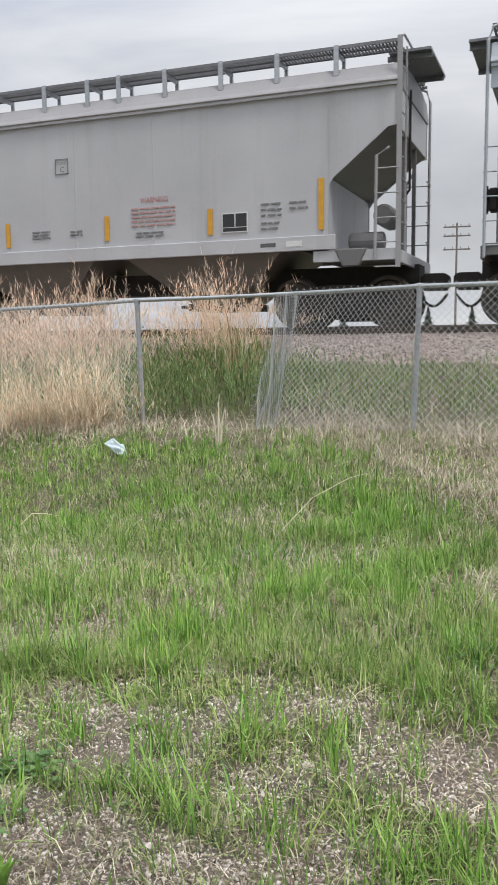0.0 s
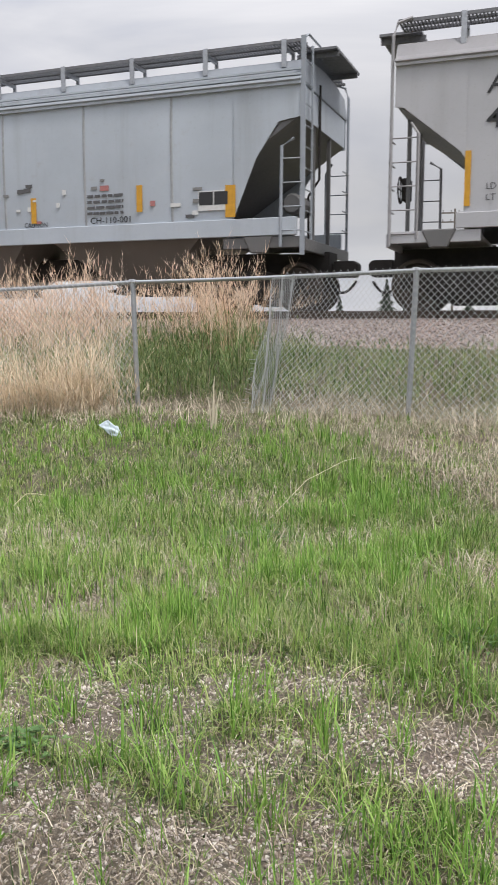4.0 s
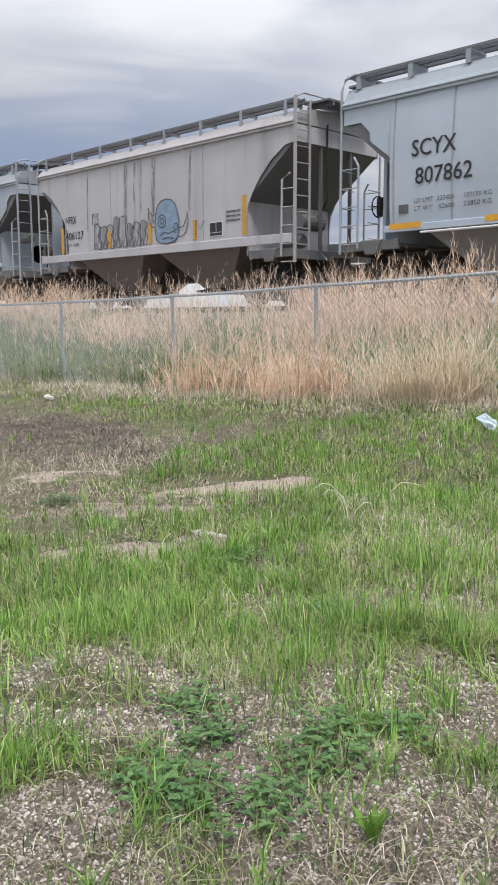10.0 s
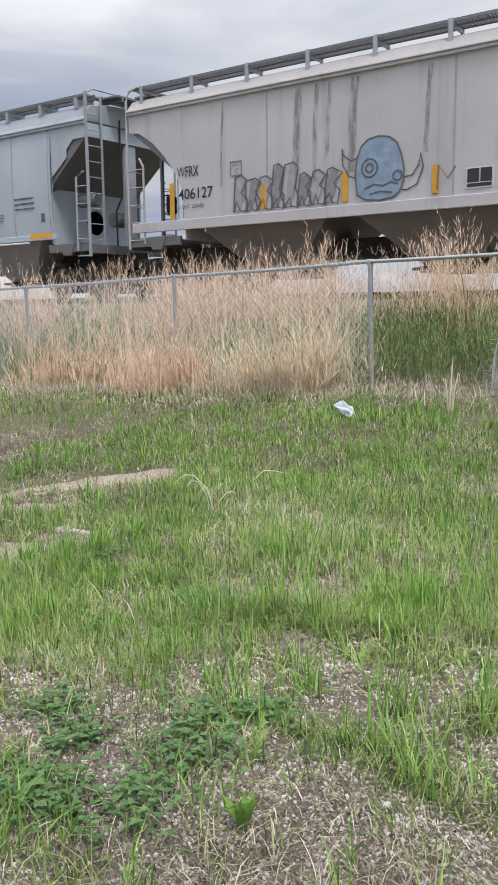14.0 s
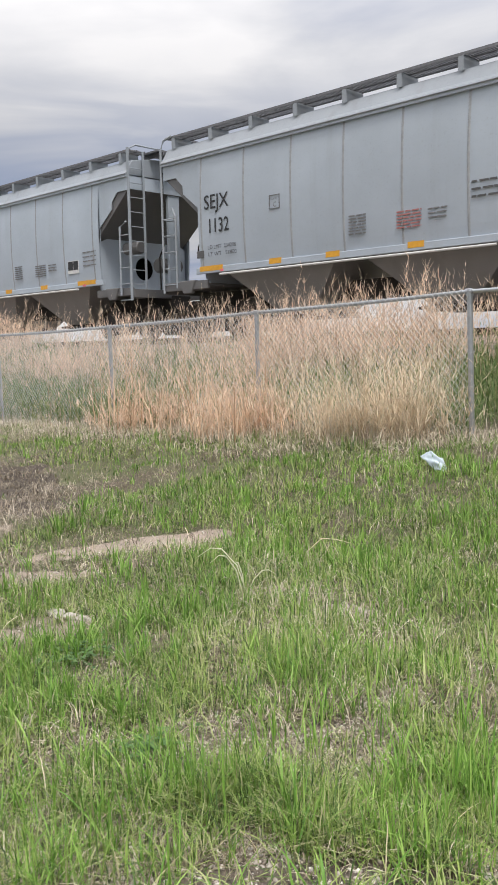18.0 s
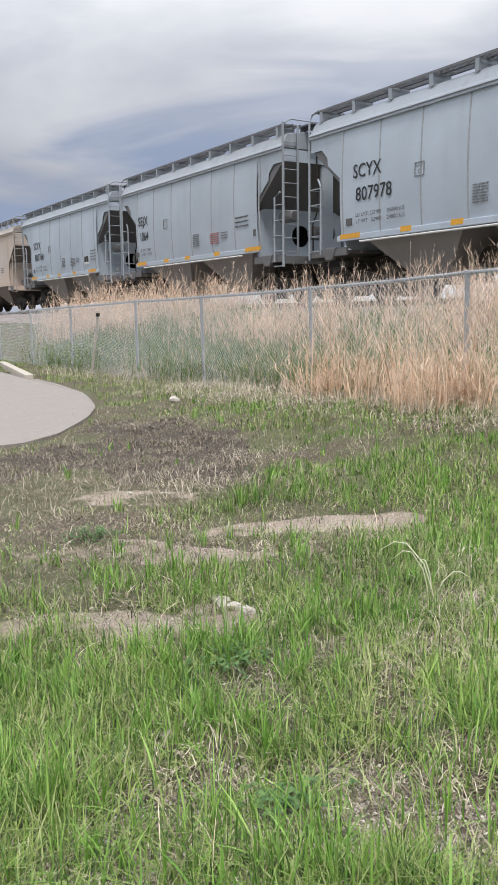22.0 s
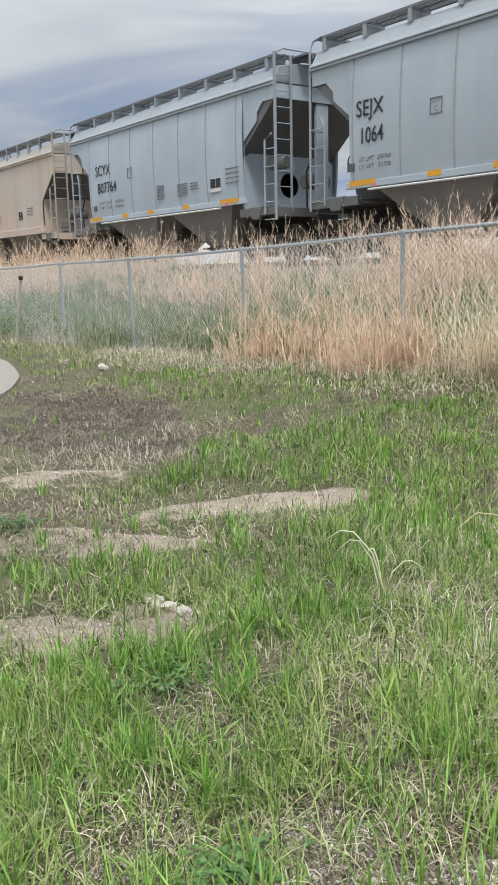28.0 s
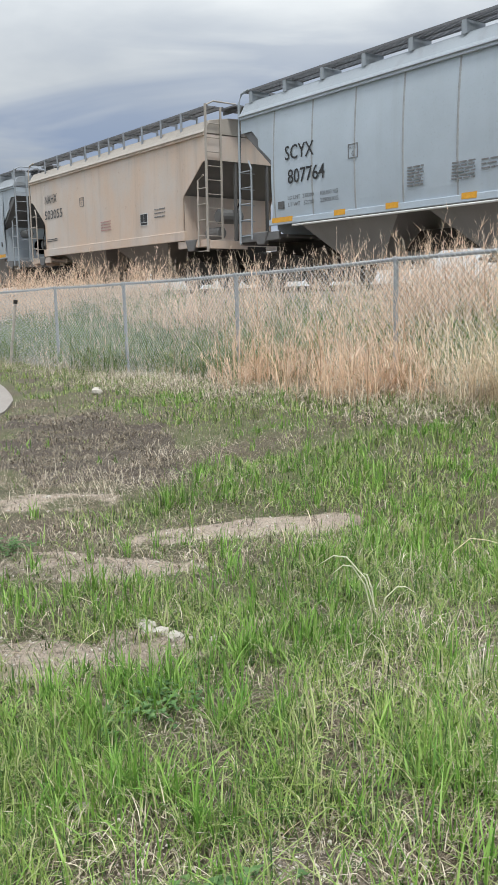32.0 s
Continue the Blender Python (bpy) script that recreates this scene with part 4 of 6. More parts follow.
def dress_flat(left, right):
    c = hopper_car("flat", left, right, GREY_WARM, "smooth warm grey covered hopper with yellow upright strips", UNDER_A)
    L, H = c["L"], c["H"]
    seams(c, [L + 5.15, L + 6.9], GREY_WARM, 0.006)
    stencil(c, "AOKX", L + 1.52, 3.52, 0.46, shear=0.2, width=1.25)
    stencil(c, "492535", L + 1.52, 2.96, 0.47, width=1.6)
    plate_mark(c, L + 4.7, 3.1)
    stencil(c, "LD LMT   232900", L + 1.55, 1.98, 0.15, width=1.0)
    stencil(c, "LT WT    53100", L + 1.55, 1.80, 0.15, width=1.0)
    plate("data_sticker", c, L + 2.95, L + 3.2, 1.80, 1.98, BLACK_FADED)
    bars(c, L + 4.1, 1.98, 0.42, 3, GREY_PRINT)
    bars(c, L + 5.0, 1.95, 0.28, 2, GREY_PRINT)
    stencil(c, "WARNING", L + 6.6, 2.42, 0.15, RED_FADED, width=0.6)
    bars(c, L + 6.4, 2.3, 0.95, 5, RED_PALE, 0.03, 0.08)
    bars(c, L + 6.5, 1.84, 0.6, 2, GREY_PRINT)
    data_panel(c, L + 8.32, 1.76, 0.52)
    bars(c, L + 9.1, 2.22, 0.4, 3, GREY_PRINT, 0.03, 0.1)
    bars(c, L + 9.65, 2.22, 0.35, 2, GREY_PRINT, 0.03, 0.1)
    bars(c, L + 9.1, 1.88, 0.35, 2, GREY_PRINT, 0.03, 0.1)
    stencil(c, "VENT CAR WHEN UNLOADING", L + 5.3, 1.44, 0.12, BLACK_FADED, width=1.15)
    bars(c, L + 9.6, 1.52, 0.6, 2, BLACK_FADED)
    plate("sill_label", c, L + 9.1, L + 9.4, 1.45, 1.52, BLACK_FADED, 0.042)
    plate("sill_label", c, L + 9.6, L + 9.9, 1.44, 1.54, WHITE, 0.042)
    for a, z0, z1 in ((1.2, 1.72, 2.62), (3.45, 1.72, 2.2), (5.8, 1.74, 2.22), (8.03, 1.74, 2.22), (2 * H - 1.4, 1.72, 2.62)):
        plate("reflective_strip", c, L + a, L + a + 0.1, z0, z1, YELLOW, 0.002)
    return c


def dress_wide_sill(left, right):
    c = hopper_car("wide_sill", left, right, GREY_BLUE, "pale blue grey covered hopper with patched stickers and deep side sill", UNDER_A)
    L, H = c["L"], c["H"]
    seams(c, [L + 1.55, L + 3.25, L + 5.05, L + 6.95, L + 8.85], SEAM_COOL, 0.014)
    stencil(c, "PMRX", L + 1.58, 2.62, 0.58, width=1.25, label="bold black reporting mark")
    stencil(c, "219226", L + 1.58, 2.02, 0.58, width=1.75, label="bold black car number")
    plate_mark(c, L + 4.0, 2.42)
    stencil(c, "LD LMT  230000", L + 1.65, 1.87, 0.12, width=0.85)
    stencil(c, "LT WT   56000", L + 1.65, 1.72, 0.12, width=0.85)
    stencil(c, "NEW  5-00", L + 2.95, 1.74, 0.12, width=0.6)
    stencil(c, "LO", L + 3.05, 2.0, 0.12)
    stencil(c, "CAUTION", L + 5.5, 1.70, 0.14, width=0.55)
    bars(c, L + 5.35, 1.6, 0.75, 3, BLACK_FADED, 0.045, 0.09)
    stencil(c, "CH-110-001", L + 7.05, 1.72, 0.17, width=0.9)
    bars(c, L + 7.0, 2.22, 0.8, 4, BLACK_FADED, 0.05, 0.11)
    bars(c, L + 4.3, 1.85, 0.45, 3, BLACK_FADED)
    data_panel(c, L + 9.4, 1.86, 0.62)
    rnd = random.Random(5)
    for i in range(26):
        x, z = L + rnd.uniform(3.5, 9.6), rnd.uniform(1.72, 2.55)
        w, h = rnd.uniform(0.07, 0.22), rnd.uniform(0.04, 0.1)
        plate("sticker", c, x, x + round(w, 2), z, z + round(h, 2), rnd.choice((WHITE, WHITE, BLACK_FADED, SEAM_DARK, RED_FADED)), 0.002)
    for a in (0.4, 2.2, 4.6, 6.6, 8.0):
        bars(c, L + a + 1.0, 1.52, 0.45, 2, BLACK_FADED)
    for a, w, z0, z1 in ((1.28, 0.2, 1.72, 2.3), (3.62, 0.12, 1.78, 2.28), (5.68, 0.12, 1.78, 2.28), (8.1, 0.12, 1.9, 2.4), (2 * H - 1.45, 0.2, 1.72, 2.3)):
        plate("reflective_strip", c, L + a, L + a + w, z0, z1, YELLOW, 0.003)
    return c


def ribbon(name, pts, w, mat, parent, y, label=""):
    """A painted stroke on a car side, along points of (x, z)."""
    m, vs = Mesh(), []
    for i, (x, z) in enumerate(pts):
        a, b = pts[max(0, i - 1)], pts[min(len(pts) - 1, i + 1)]
        dx, dz = b[0] - a[0], b[1] - a[1]
        k = w / 2 / max(1e-6, math.hypot(dx, dz))
        vs += [(x - dz * k, y, z + dx * k), (x + dz * k, y, z - dx * k)]
    m.add(vs, [(2 * i, 2 * i + 1, 2 * i + 3, 2 * i + 2) for i in range(len(pts) - 1)])
    return part(name, m.data(name), mat, parent, label)


def dress_arched(left, right):
    c = hopper_car("arched", left, right, GREY_WARM_B, "weathered light grey covered hopper with spray-painted tags", UNDER_A)
    L, H, ob = c["L"], c["H"], c["ob"]
    seams(c, [L + 1.45, L + 3.9, L + 8.0], SEAM_COOL, 0.004)
    stencil(c, "WFRX", L + 1.45, 2.60, 0.33, width=0.62)
    stencil(c, "406127", L + 1.48, 2.12, 0.33, width=0.98)
    stencil(c, "LD LMT  230000", L + 1.4, 1.92, 0.12, BLACK_FADED, width=0.8)
    plate_mark(c, L + 2.95, 2.5)
    data_panel(c, L + 8.25, 1.78, 0.5)
    bars(c, L + 8.88, 2.34, 0.5, 3, BLACK_FADED, 0.035, 0.11)
    for a, z0, z1 in ((1.22, 1.72, 2.5), (3.75, 1.75, 2.25), (5.7, 1.75, 2.3), (7.6, 1.75, 2.25), (2 * H - 1.72, 1.74, 2.7)):
        plate("reflective_strip", c, L + a, L + a + 0.13, z0, z1, YELLOW, 0.004)
    y, ink, rnd = -1.606, BLACK_FADED, random.Random(11)
    for i in range(8):
        x, top = L + 3.05 + 0.325 * i, 2.34 + 0.26 * rnd.random()
        jig = lambda: rnd.uniform(-0.05, 0.05)
        pts = [(x + jig(), 1.74), (x - 0.04 + jig(), 2.0), (x + 0.04 + jig(), top), (x + 0.2 + jig(), top + 0.03), (x + 0.34 + jig(), top - 0.08), (x + 0.22 + jig(), 2.12), (x + 0.36 + jig(), 1.96 + jig()), (x + 0.3 + jig(), 1.73), (x + 0.16, 1.76), (x + 0.12 + jig(), 1.95), (x + jig(), 1.74)]
        ribbon("tag_fill", [(x + 0.04, 1.78), (x + 0.14, 2.0), (x + 0.2, top - 0.02)], 0.17, (SEAM_COOL, TAG_GREY)[i % 2], ob, y + 0.002 - 0.0007 * i)
        ribbon("tag_stroke", pts, 0.034, ink, ob, y - 0.004 - 0.0006 * i)
    blue = plain("pale_blue_spray_paint", (0.25, 0.345, 0.47), 0.6, 0, 0.35, 5)
    head = [(6.05, 1.85), (6.0, 2.2), (6.03, 2.52), (6.12, 2.74), (6.27, 2.86), (6.48, 2.9), (6.72, 2.86), (6.88, 2.74), (6.98, 2.5), (7.03, 2.25), (7.02, 2.02), (6.94, 1.84), (6.8, 1.75), (6.5, 1.72), (6.22, 1.75)]
    n = len(head)
    m = Mesh().add([(L + 6.52, y, 2.3)] + [(L + a, y, b) for a, b in head], [(0, i + 1, (i + 1) % n + 1) for i in range(n)])
    part("blue_patch", m.data("blue_patch"), blue, ob, "horned blue spray-painted head")
    strokes = [head + head[:1], [(6.04, 2.55), (5.9, 2.5), (5.74, 2.62), (5.7, 2.75), (5.72, 2.45), (5.86, 2.22), (6.03, 2.16)],
               [(7.03, 2.1), (7.2, 2.12), (7.33, 2.3), (7.36, 2.5), (7.42, 2.25), (7.3, 1.95), (7.1, 1.86), (6.98, 1.88)],
               [(6.2, 1.95), (6.4, 2.02), (6.6, 1.98), (6.78, 2.04), (6.92, 1.98)], [(6.3, 1.84), (6.55, 1.88), (6.8, 1.84)]]
    for cx, cz, r in ((6.31, 2.33, 0.17), (6.31, 2.33, 0.08), (6.9, 2.14, 0.09)):
        strokes.append([(cx + r * math.cos(a), cz + r * math.sin(a)) for a in [2 * math.pi * i / 14 for i in range(15)]])
    for k, pts in enumerate(strokes):
        ribbon("tag_stroke", [(L + a, b) for a, b in pts], 0.03, ink, ob, y - 0.004 - 0.0005 * k)
    ribbon("tag_stroke", [(L + 7.7, 1.8), (L + 7.72, 2.25), (L + 7.9, 2.0), (L + 8.05, 2.2)], 0.025, ink, ob, y - 0.004)
    for x, z0, w in ((4.62, 2.55, 0.16), (5.05, 2.2, 0.1), (5.35, 2.6, 0.08), (5.9, 2.3, 0.17), (7.45, 2.5, 0.09), (2.7, 2.3, 0.06)):
        ribbon("dirt_run", [(L + x, z0), (L + x + 0.02, z0 + 0.5), (L + x + 0.03, 3.4), (L + x + 0.08, 4.05)], w, RUN_DIRT, ob, -1.6015)
    return c


TAG_GREY = plain("grey_spray_paint", (0.24, 0.24, 0.26), 0.6)


def runs_material():
    m, n, l, b = material("grey_dirt_runs", 0.8)
    co = obj_coords(n)
    f = noise_node(n, l, 7, 5, 0.7, co, (1.6, 1, 0.25))
    b.inputs["Base Color"].default_value = (0.22, 0.20, 0.19, 1)
    l.new(ramp_node(n, l, f, (0.42, (0.05,) * 3), (0.62, (0.75,) * 3)), b.inputs["Alpha"])
    return m


RUN_DIRT = runs_material()


def dress_beige(left, right):
    c = hopper_car("flat", left, right, BEIGE, "rust-stained beige covered hopper", UNDER_A)
    L, H = c["L"], c["H"]
    stencil(c, "NAHX", L + 1.25, 3.25, 0.44, BLACK_FADED, shear=0.15, width=1.1)
    stencil(c, "503055", L + 1.2, 2.70, 0.44, BLACK_FADED, width=1.55)
    plate_mark(c, L + 4.2, 2.9)
    data_panel(c, L + 8.35, 1.95, 0.45)
    bars(c, L + 5.7, 2.25, 0.7, 4, RED_PALE, 0.03, 0.09)
    bars(c, L + 9.2, 2.35, 0.6, 3, GREY_PRINT, 0.03, 0.11)
    bars(c, L + 1.3, 1.95, 0.9, 2, BLACK_FADED)
    stencil(c, "VENT CAR WHEN UNLOADING", L + 5.3, 1.44, 0.12, BLACK_FADED, width=2.0)
    return c


LIGHT_BOX = "light grey covered hopper with curved ribbed sides"
TRAIN = [
    dress_ribbed(3.15, 14.5, "SEJX", "", "", "", None, GREY_COOL_B, LIGHT_BOX),
    dress_flat(-10.06, 1.62),
    dress_wide_sill(-23.1, -11.7),
    dress_ribbed(-36.02, -24.67, "SCYX", "807862", "233400", "52600", ("107150 KG", "23850 KG"), GREY_COOL, "cool grey covered hopper with ribbed sides"),
    dress_arched(-48.74, -37.5),
    dress_ribbed(-61.35, -50.2, "SEJX", "1132", "234200", "51800", None, GREY_COOL_B, LIGHT_BOX),
    dress_ribbed(-74.17, -62.83, "SCYX", "807978", "233100", "52900", ("106000 KG", "24000 KG"), GREY_COOL, "cool grey covered hopper with ribbed sides"),
    dress_ribbed(-86.6, -75.5, "SEJX", "1064", "234300", "51700", None, GREY_COOL_B, LIGHT_BOX),
    dress_ribbed(-99.33, -88.0, "SCYX", "807764", "233300", "52700", ("106100 KG", "23900 KG"), GREY_COOL, "cool grey covered hopper with ribbed sides"),
    dress_beige(-113.0, -101.0),
    dress_ribbed(-125.8, -114.5, "SEJX", "", "", "", None, GREY_COOL_B, LIGHT_BOX),
]


# ---- track ----
def make_track():
    bed = Mesh().prism_x([(4.3, 0.30), (12.0, 0.0), (12.0, 0.10), (10.0, 0.86), (9.5, 0.90), (6.6, 0.90), (6.1, 0.84), (4.75, 0.50)], -420, 420).data("ballast_bed")
    m, n, l, b = material("crushed_ballast", 0.95)
    co = obj_coords(n)
    v = n.new("ShaderNodeTexVoronoi")
    v.inputs["Scale"].default_value = 30
    l.new(co, v.inputs["Vector"])
    c = ramp_node(n, l, v.outputs["Color"], (0.1, (0.24, 0.20, 0.185)), (0.5, (0.43, 0.36, 0.33)), (0.9, (0.60, 0.52, 0.48)))
    c = mix_node(n, l, ramp_node(n, l, v.outputs["Distance"], (0.3, (0, 0, 0)), (0.75, (0.5,) * 3)), c, (0.10, 0.08, 0.07))
    c = mix_node(n, l, ramp_node(n, l, noise_node(n, l, 0.7, 4, 0.6, co), (0.45, (0, 0, 0)), (0.7, (0.4,) * 3)), c, (0.25, 0.15, 0.12))
    l.new(c, b.inputs["Base Color"])
    bump_node(n, l, b, v.outputs["Distance"], 1.0, 0.04)
    ob = new("railway_track", bed)
    bed.materials.append(m)
    tagged(ob, "railway track on a bed of crushed pinkish grey ballast", "railway track", kind="structure")
    for y in (TRACK_Y - 0.755, TRACK_Y + 0.755):
        prof = [(-0.075, 0), (0.075, 0), (0.075, 0.012), (0.015, 0.03), (0.012, 0.11), (0.037, 0.122), (0.037, 0.155), (0.028, 0.17), (-0.028, 0.17), (-0.037, 0.155), (-0.037, 0.122), (-0.012, 0.11), (-0.015, 0.03), (-0.075, 0.012)]
        part("rail", Mesh().prism_x([(y + a, 0.90 + b2) for a, b2 in prof], -420, 420).data("rail"), RAIL_STEEL, ob)
    tie = bevelled(Mesh().box(-0.11, 0.11, TRACK_Y - 1.28, TRACK_Y + 1.28, 0.82, 0.905).data("sleeper"), 0.01)
    for i in range(110):
        part("sleeper", tie, TIE_WOOD, ob, "", Matrix.Translation((-44 + 0.53 * i, 0, 0)))
    # loose stones on the shoulder
    k = 7000
    x, y = RNG.uniform(-3, 9.5, k), RNG.uniform(4.7, 6.7, k)
    z = np.interp(y, [4.5, 4.75, 6.1, 6.6, 9], [0.42, 0.50, 0.84, 0.90, 0.90])
    st = pebbles(x, y, z, RNG.uniform(0.012, 0.032, k))
    part_stuff = bulk("ballast_stones", *st, m)
    tagged(part_stuff, "loose pinkish grey ballast stones on the shoulder", "ballast", kind="stuff")


def pebbles(x, y, z, r):
    """Small angular stones: squashed, jittered octahedra."""
    n = len(x)
    base = np.array([(1, 0, 0), (0, 1, 0), (-1, 0, 0), (0, -1, 0), (0, 0, 0.75), (0, 0, -0.75)], float)
    v = base[None] * (1 + RNG.uniform(-0.35, 0.35, (n, 6, 1))) * r[:, None, None]
    a = RNG.uniform(0, 6.28, n)
    tilt = RNG.uniform(-0.5, 0.5, (n, 2))
    c, s = np.cos(a)[:, None], np.sin(a)[:, None]
    X, Y, Z = v[..., 0] * c - v[..., 1] * s, v[..., 0] * s + v[..., 1] * c, v[..., 2]
    Z = Z + X * tilt[:, :1] + Y * tilt[:, 1:]
    out = np.stack([X + x[:, None], Y + y[:, None], Z + (z + r * 0.3)[:, None]], -1).reshape(-1, 3)
    f = np.array([(0, 1, 4), (1, 2, 4), (2, 3, 4), (3, 0, 4), (1, 0, 5), (2, 1, 5), (3, 2, 5), (0, 3, 5)])
    return out, (f[None] + (np.arange(n) * 6)[:, None, None]).reshape(-1, 3)


# ---- chain-link fence ----
POSTS = [12.25, 9.2, 6.14, 3.09, -0.08, -2.97, -5.96, -9.19, -11.96, -15.77, -18.9, -22.0, -25.1, -28.2, -31.3, -34.4, -37.5]


def fence_top(x):
    return float(np.interp(x, [-40, -15.77, -11.96, -9.19, -5.96, -2.97, -0.08, 3.09, 13], [0.6, 0.99, 1.05, 1.07, 1.12, 1.20, 1.28, 1.34, 1.50]))


def wires(lines, r=0.0021):
    """Three-sided wires along polylines, in one mesh."""
    vs, fs, k = [], [], 0
    off = [(0, -r), (r * 0.87, r * 0.5), (-r * 0.87, r * 0.5)]
    for pts in lines:
        n = len(pts)
        for i, p in enumerate(pts):
            q, w = pts[max(0, i - 1)], pts[min(n - 1, i + 1)]
            dx, dz = w[0] - q[0], w[2] - q[2]
            h = math.hypot(dx, dz) or 1
            nx, nz = -dz / h, dx / h
            vs += [(p[0] + nx * a, p[1] + b, p[2] + nz * a) for a, b in off]
        for i in range(n - 1):
            for j in range(3):
                a, b, c, d = k + 3 * i + j, k + 3 * i + (j + 1) % 3, k + 3 * i + 3 + (j + 1) % 3, k + 3 * i + 3 + j
                fs += [(a, b, c), (a, c, d)]
        k += 3 * n
    return vs, fs


def diamond_lines(u0, u1, v0, v1, warp, step=0.062, seg=None, run=1.42):
    lines, h, rise = [], run, v1 - v0
    for s in (1, -1):
        k = u0 - h if s > 0 else u0
        while k < (u1 if s > 0 else u1 + h):
            ua, ub = k, k + s * h
            ta = (max(u0, min(u1, ua)) - ua) / (ub - ua)
            tb = (max(u0, min(u1, ub)) - ua) / (ub - ua)
            if tb - ta > 0.01:
                n = 1 if not seg else max(1, int((tb - ta) * h / seg))
                lines.append([warp(ua + (ub - ua) * (ta + (tb - ta) * i / n), v0 + rise * (ta + (tb - ta) * i / n), s) for i in range(n + 1)])
            k += step * 1.16
    return lines


def make_fence():
    ob = thing("chain_link_fence", pose(0, 0, 0))
    tagged(ob, "galvanised chain-link fence with a torn, curled opening", "fence")
    for x in POSTS:
        z0, z1 = float(ground_z(x, 0)) - 0.1, fence_top(x)
        lean = {-9.19: 0.05, -5.96: 0.04, -0.08: 0.045, 3.09: -0.05}.get(x, 0.02)
        p = part("post", Mesh().tube([(x + lean, 0.0, z0), (x, 0.0, z1 - 0.02)], 0.028, 12, True).data("post", False), GALV, ob)
        part("loop_cap", Mesh().tube([(x, 0, z1 - 0.045), (x, 0, z1 + 0.02)], 0.036, 12).tube([(x - 0.035, -0.005, z1), (x + 0.035, -0.005, z1)], 0.031, 10).data("loop_cap"), GALV, p)
        for i in range(3):
            z = z0 + 0.35 + 0.33 * i
            part("tie_wire", cached("tie", lambda: Mesh().tube([(0.034 * math.cos(a), 0.034 * math.sin(a), 0.01 * math.sin(a)) for a in [6.283 * k / 10 for k in range(11)]], 0.003, 4).data("tie_wire")), WIRE, p, "", Matrix.Translation((x + lean * 0.5, 0, z)))
    xs = sorted(POSTS)
    pts = []
    for a, b in zip(xs, xs[1:]):
        pts += [(a + (b - a) * i / 4, -0.004, fence_top(a + (b - a) * i / 4) + (0.0 if i == 0 else -0.012 * math.sin(math.pi * i / 4))) for i in range(4)]
    pts.append((xs[-1], -0.004, fence_top(xs[-1])))
    part("top_rail", Mesh().tube(pts, 0.0215, 10).data("top_rail", True), GALV, ob)
    for a, b in zip(xs, xs[1:]):
        torn = abs(a + 0.08) < 0.01
        far = b < -18 or a > 5
        u0 = -0.1 if torn else a
        foot = lambda u: float(ground_z(u, 0.02)) + 0.02

        def warp(u, v, s, u0=u0, torn=torn):
            lo, hi = foot(u), fence_top(u) + 0.015
            z = lo + (hi - lo) * v
            if not torn:
                return (u, -0.026 + 0.0016 * s, z)
            d = u - u0
            edge = 1.33 + 0.29 * v
            x = edge + (d * 0.16 if d < 1.5 else 0.24 + (d - 1.5) * ((3.09 - edge - 0.24) / (3.09 - u0 - 1.5)))
            curl = max(0.0, 1 - d / 1.9)
            return (x + 0.03 * math.sin(11 * v + 9 * d) * curl, -0.026 + 0.0016 * s - curl * (0.06 + 0.07 * math.sin(14 * d)) * (1.1 - v), z)

        lines = diamond_lines(u0, b, 0.0, 1.0, warp, 0.062 if not far else 0.09, 0.07 if torn else None)
        me = bpy.data.meshes.new("chain_link_mesh")
        vs, fs = wires(lines, 0.0026)
        me.from_pydata(vs, [], fs)
        part("chain_link_mesh", me, WIRE, ob, "torn and curled wire mesh" if torn else "")
        tips = Mesh()
        if not far:
            n = int((b - (1.75 if torn else a)) / 0.072)
            for i in range(n):
                x = (1.75 if torn else a) + 0.072 * i
                z = fence_top(x) + 0.012
                tips.tube([(x - 0.022, -0.026, z - 0.01), (x, -0.028, z + 0.024), (x + 0.022, -0.026, z - 0.01)], 0.0024, 3, False)
            tagged(part("wire_tips", tips.data("wire_tips"), WIRE, ob), kind="stuff")
    tw = Mesh()
    for k in range(30):
        v = k / 30
        x = 1.32 + 0.29 * v + random.uniform(-0.03, 0.02)
        z = float(ground_z(x, 0)) + 0.02 + v * 1.4
        tw.tube([(x, -0.05, z), (x - random.uniform(0.02, 0.07), -0.06 - random.uniform(0, 0.03), z + random.uniform(-0.03, 0.04))], 0.0024, 3, False)
    tagged(part("cut_wire_ends", tw.data("cut_wire_ends"), WIRE, ob), kind="stuff")


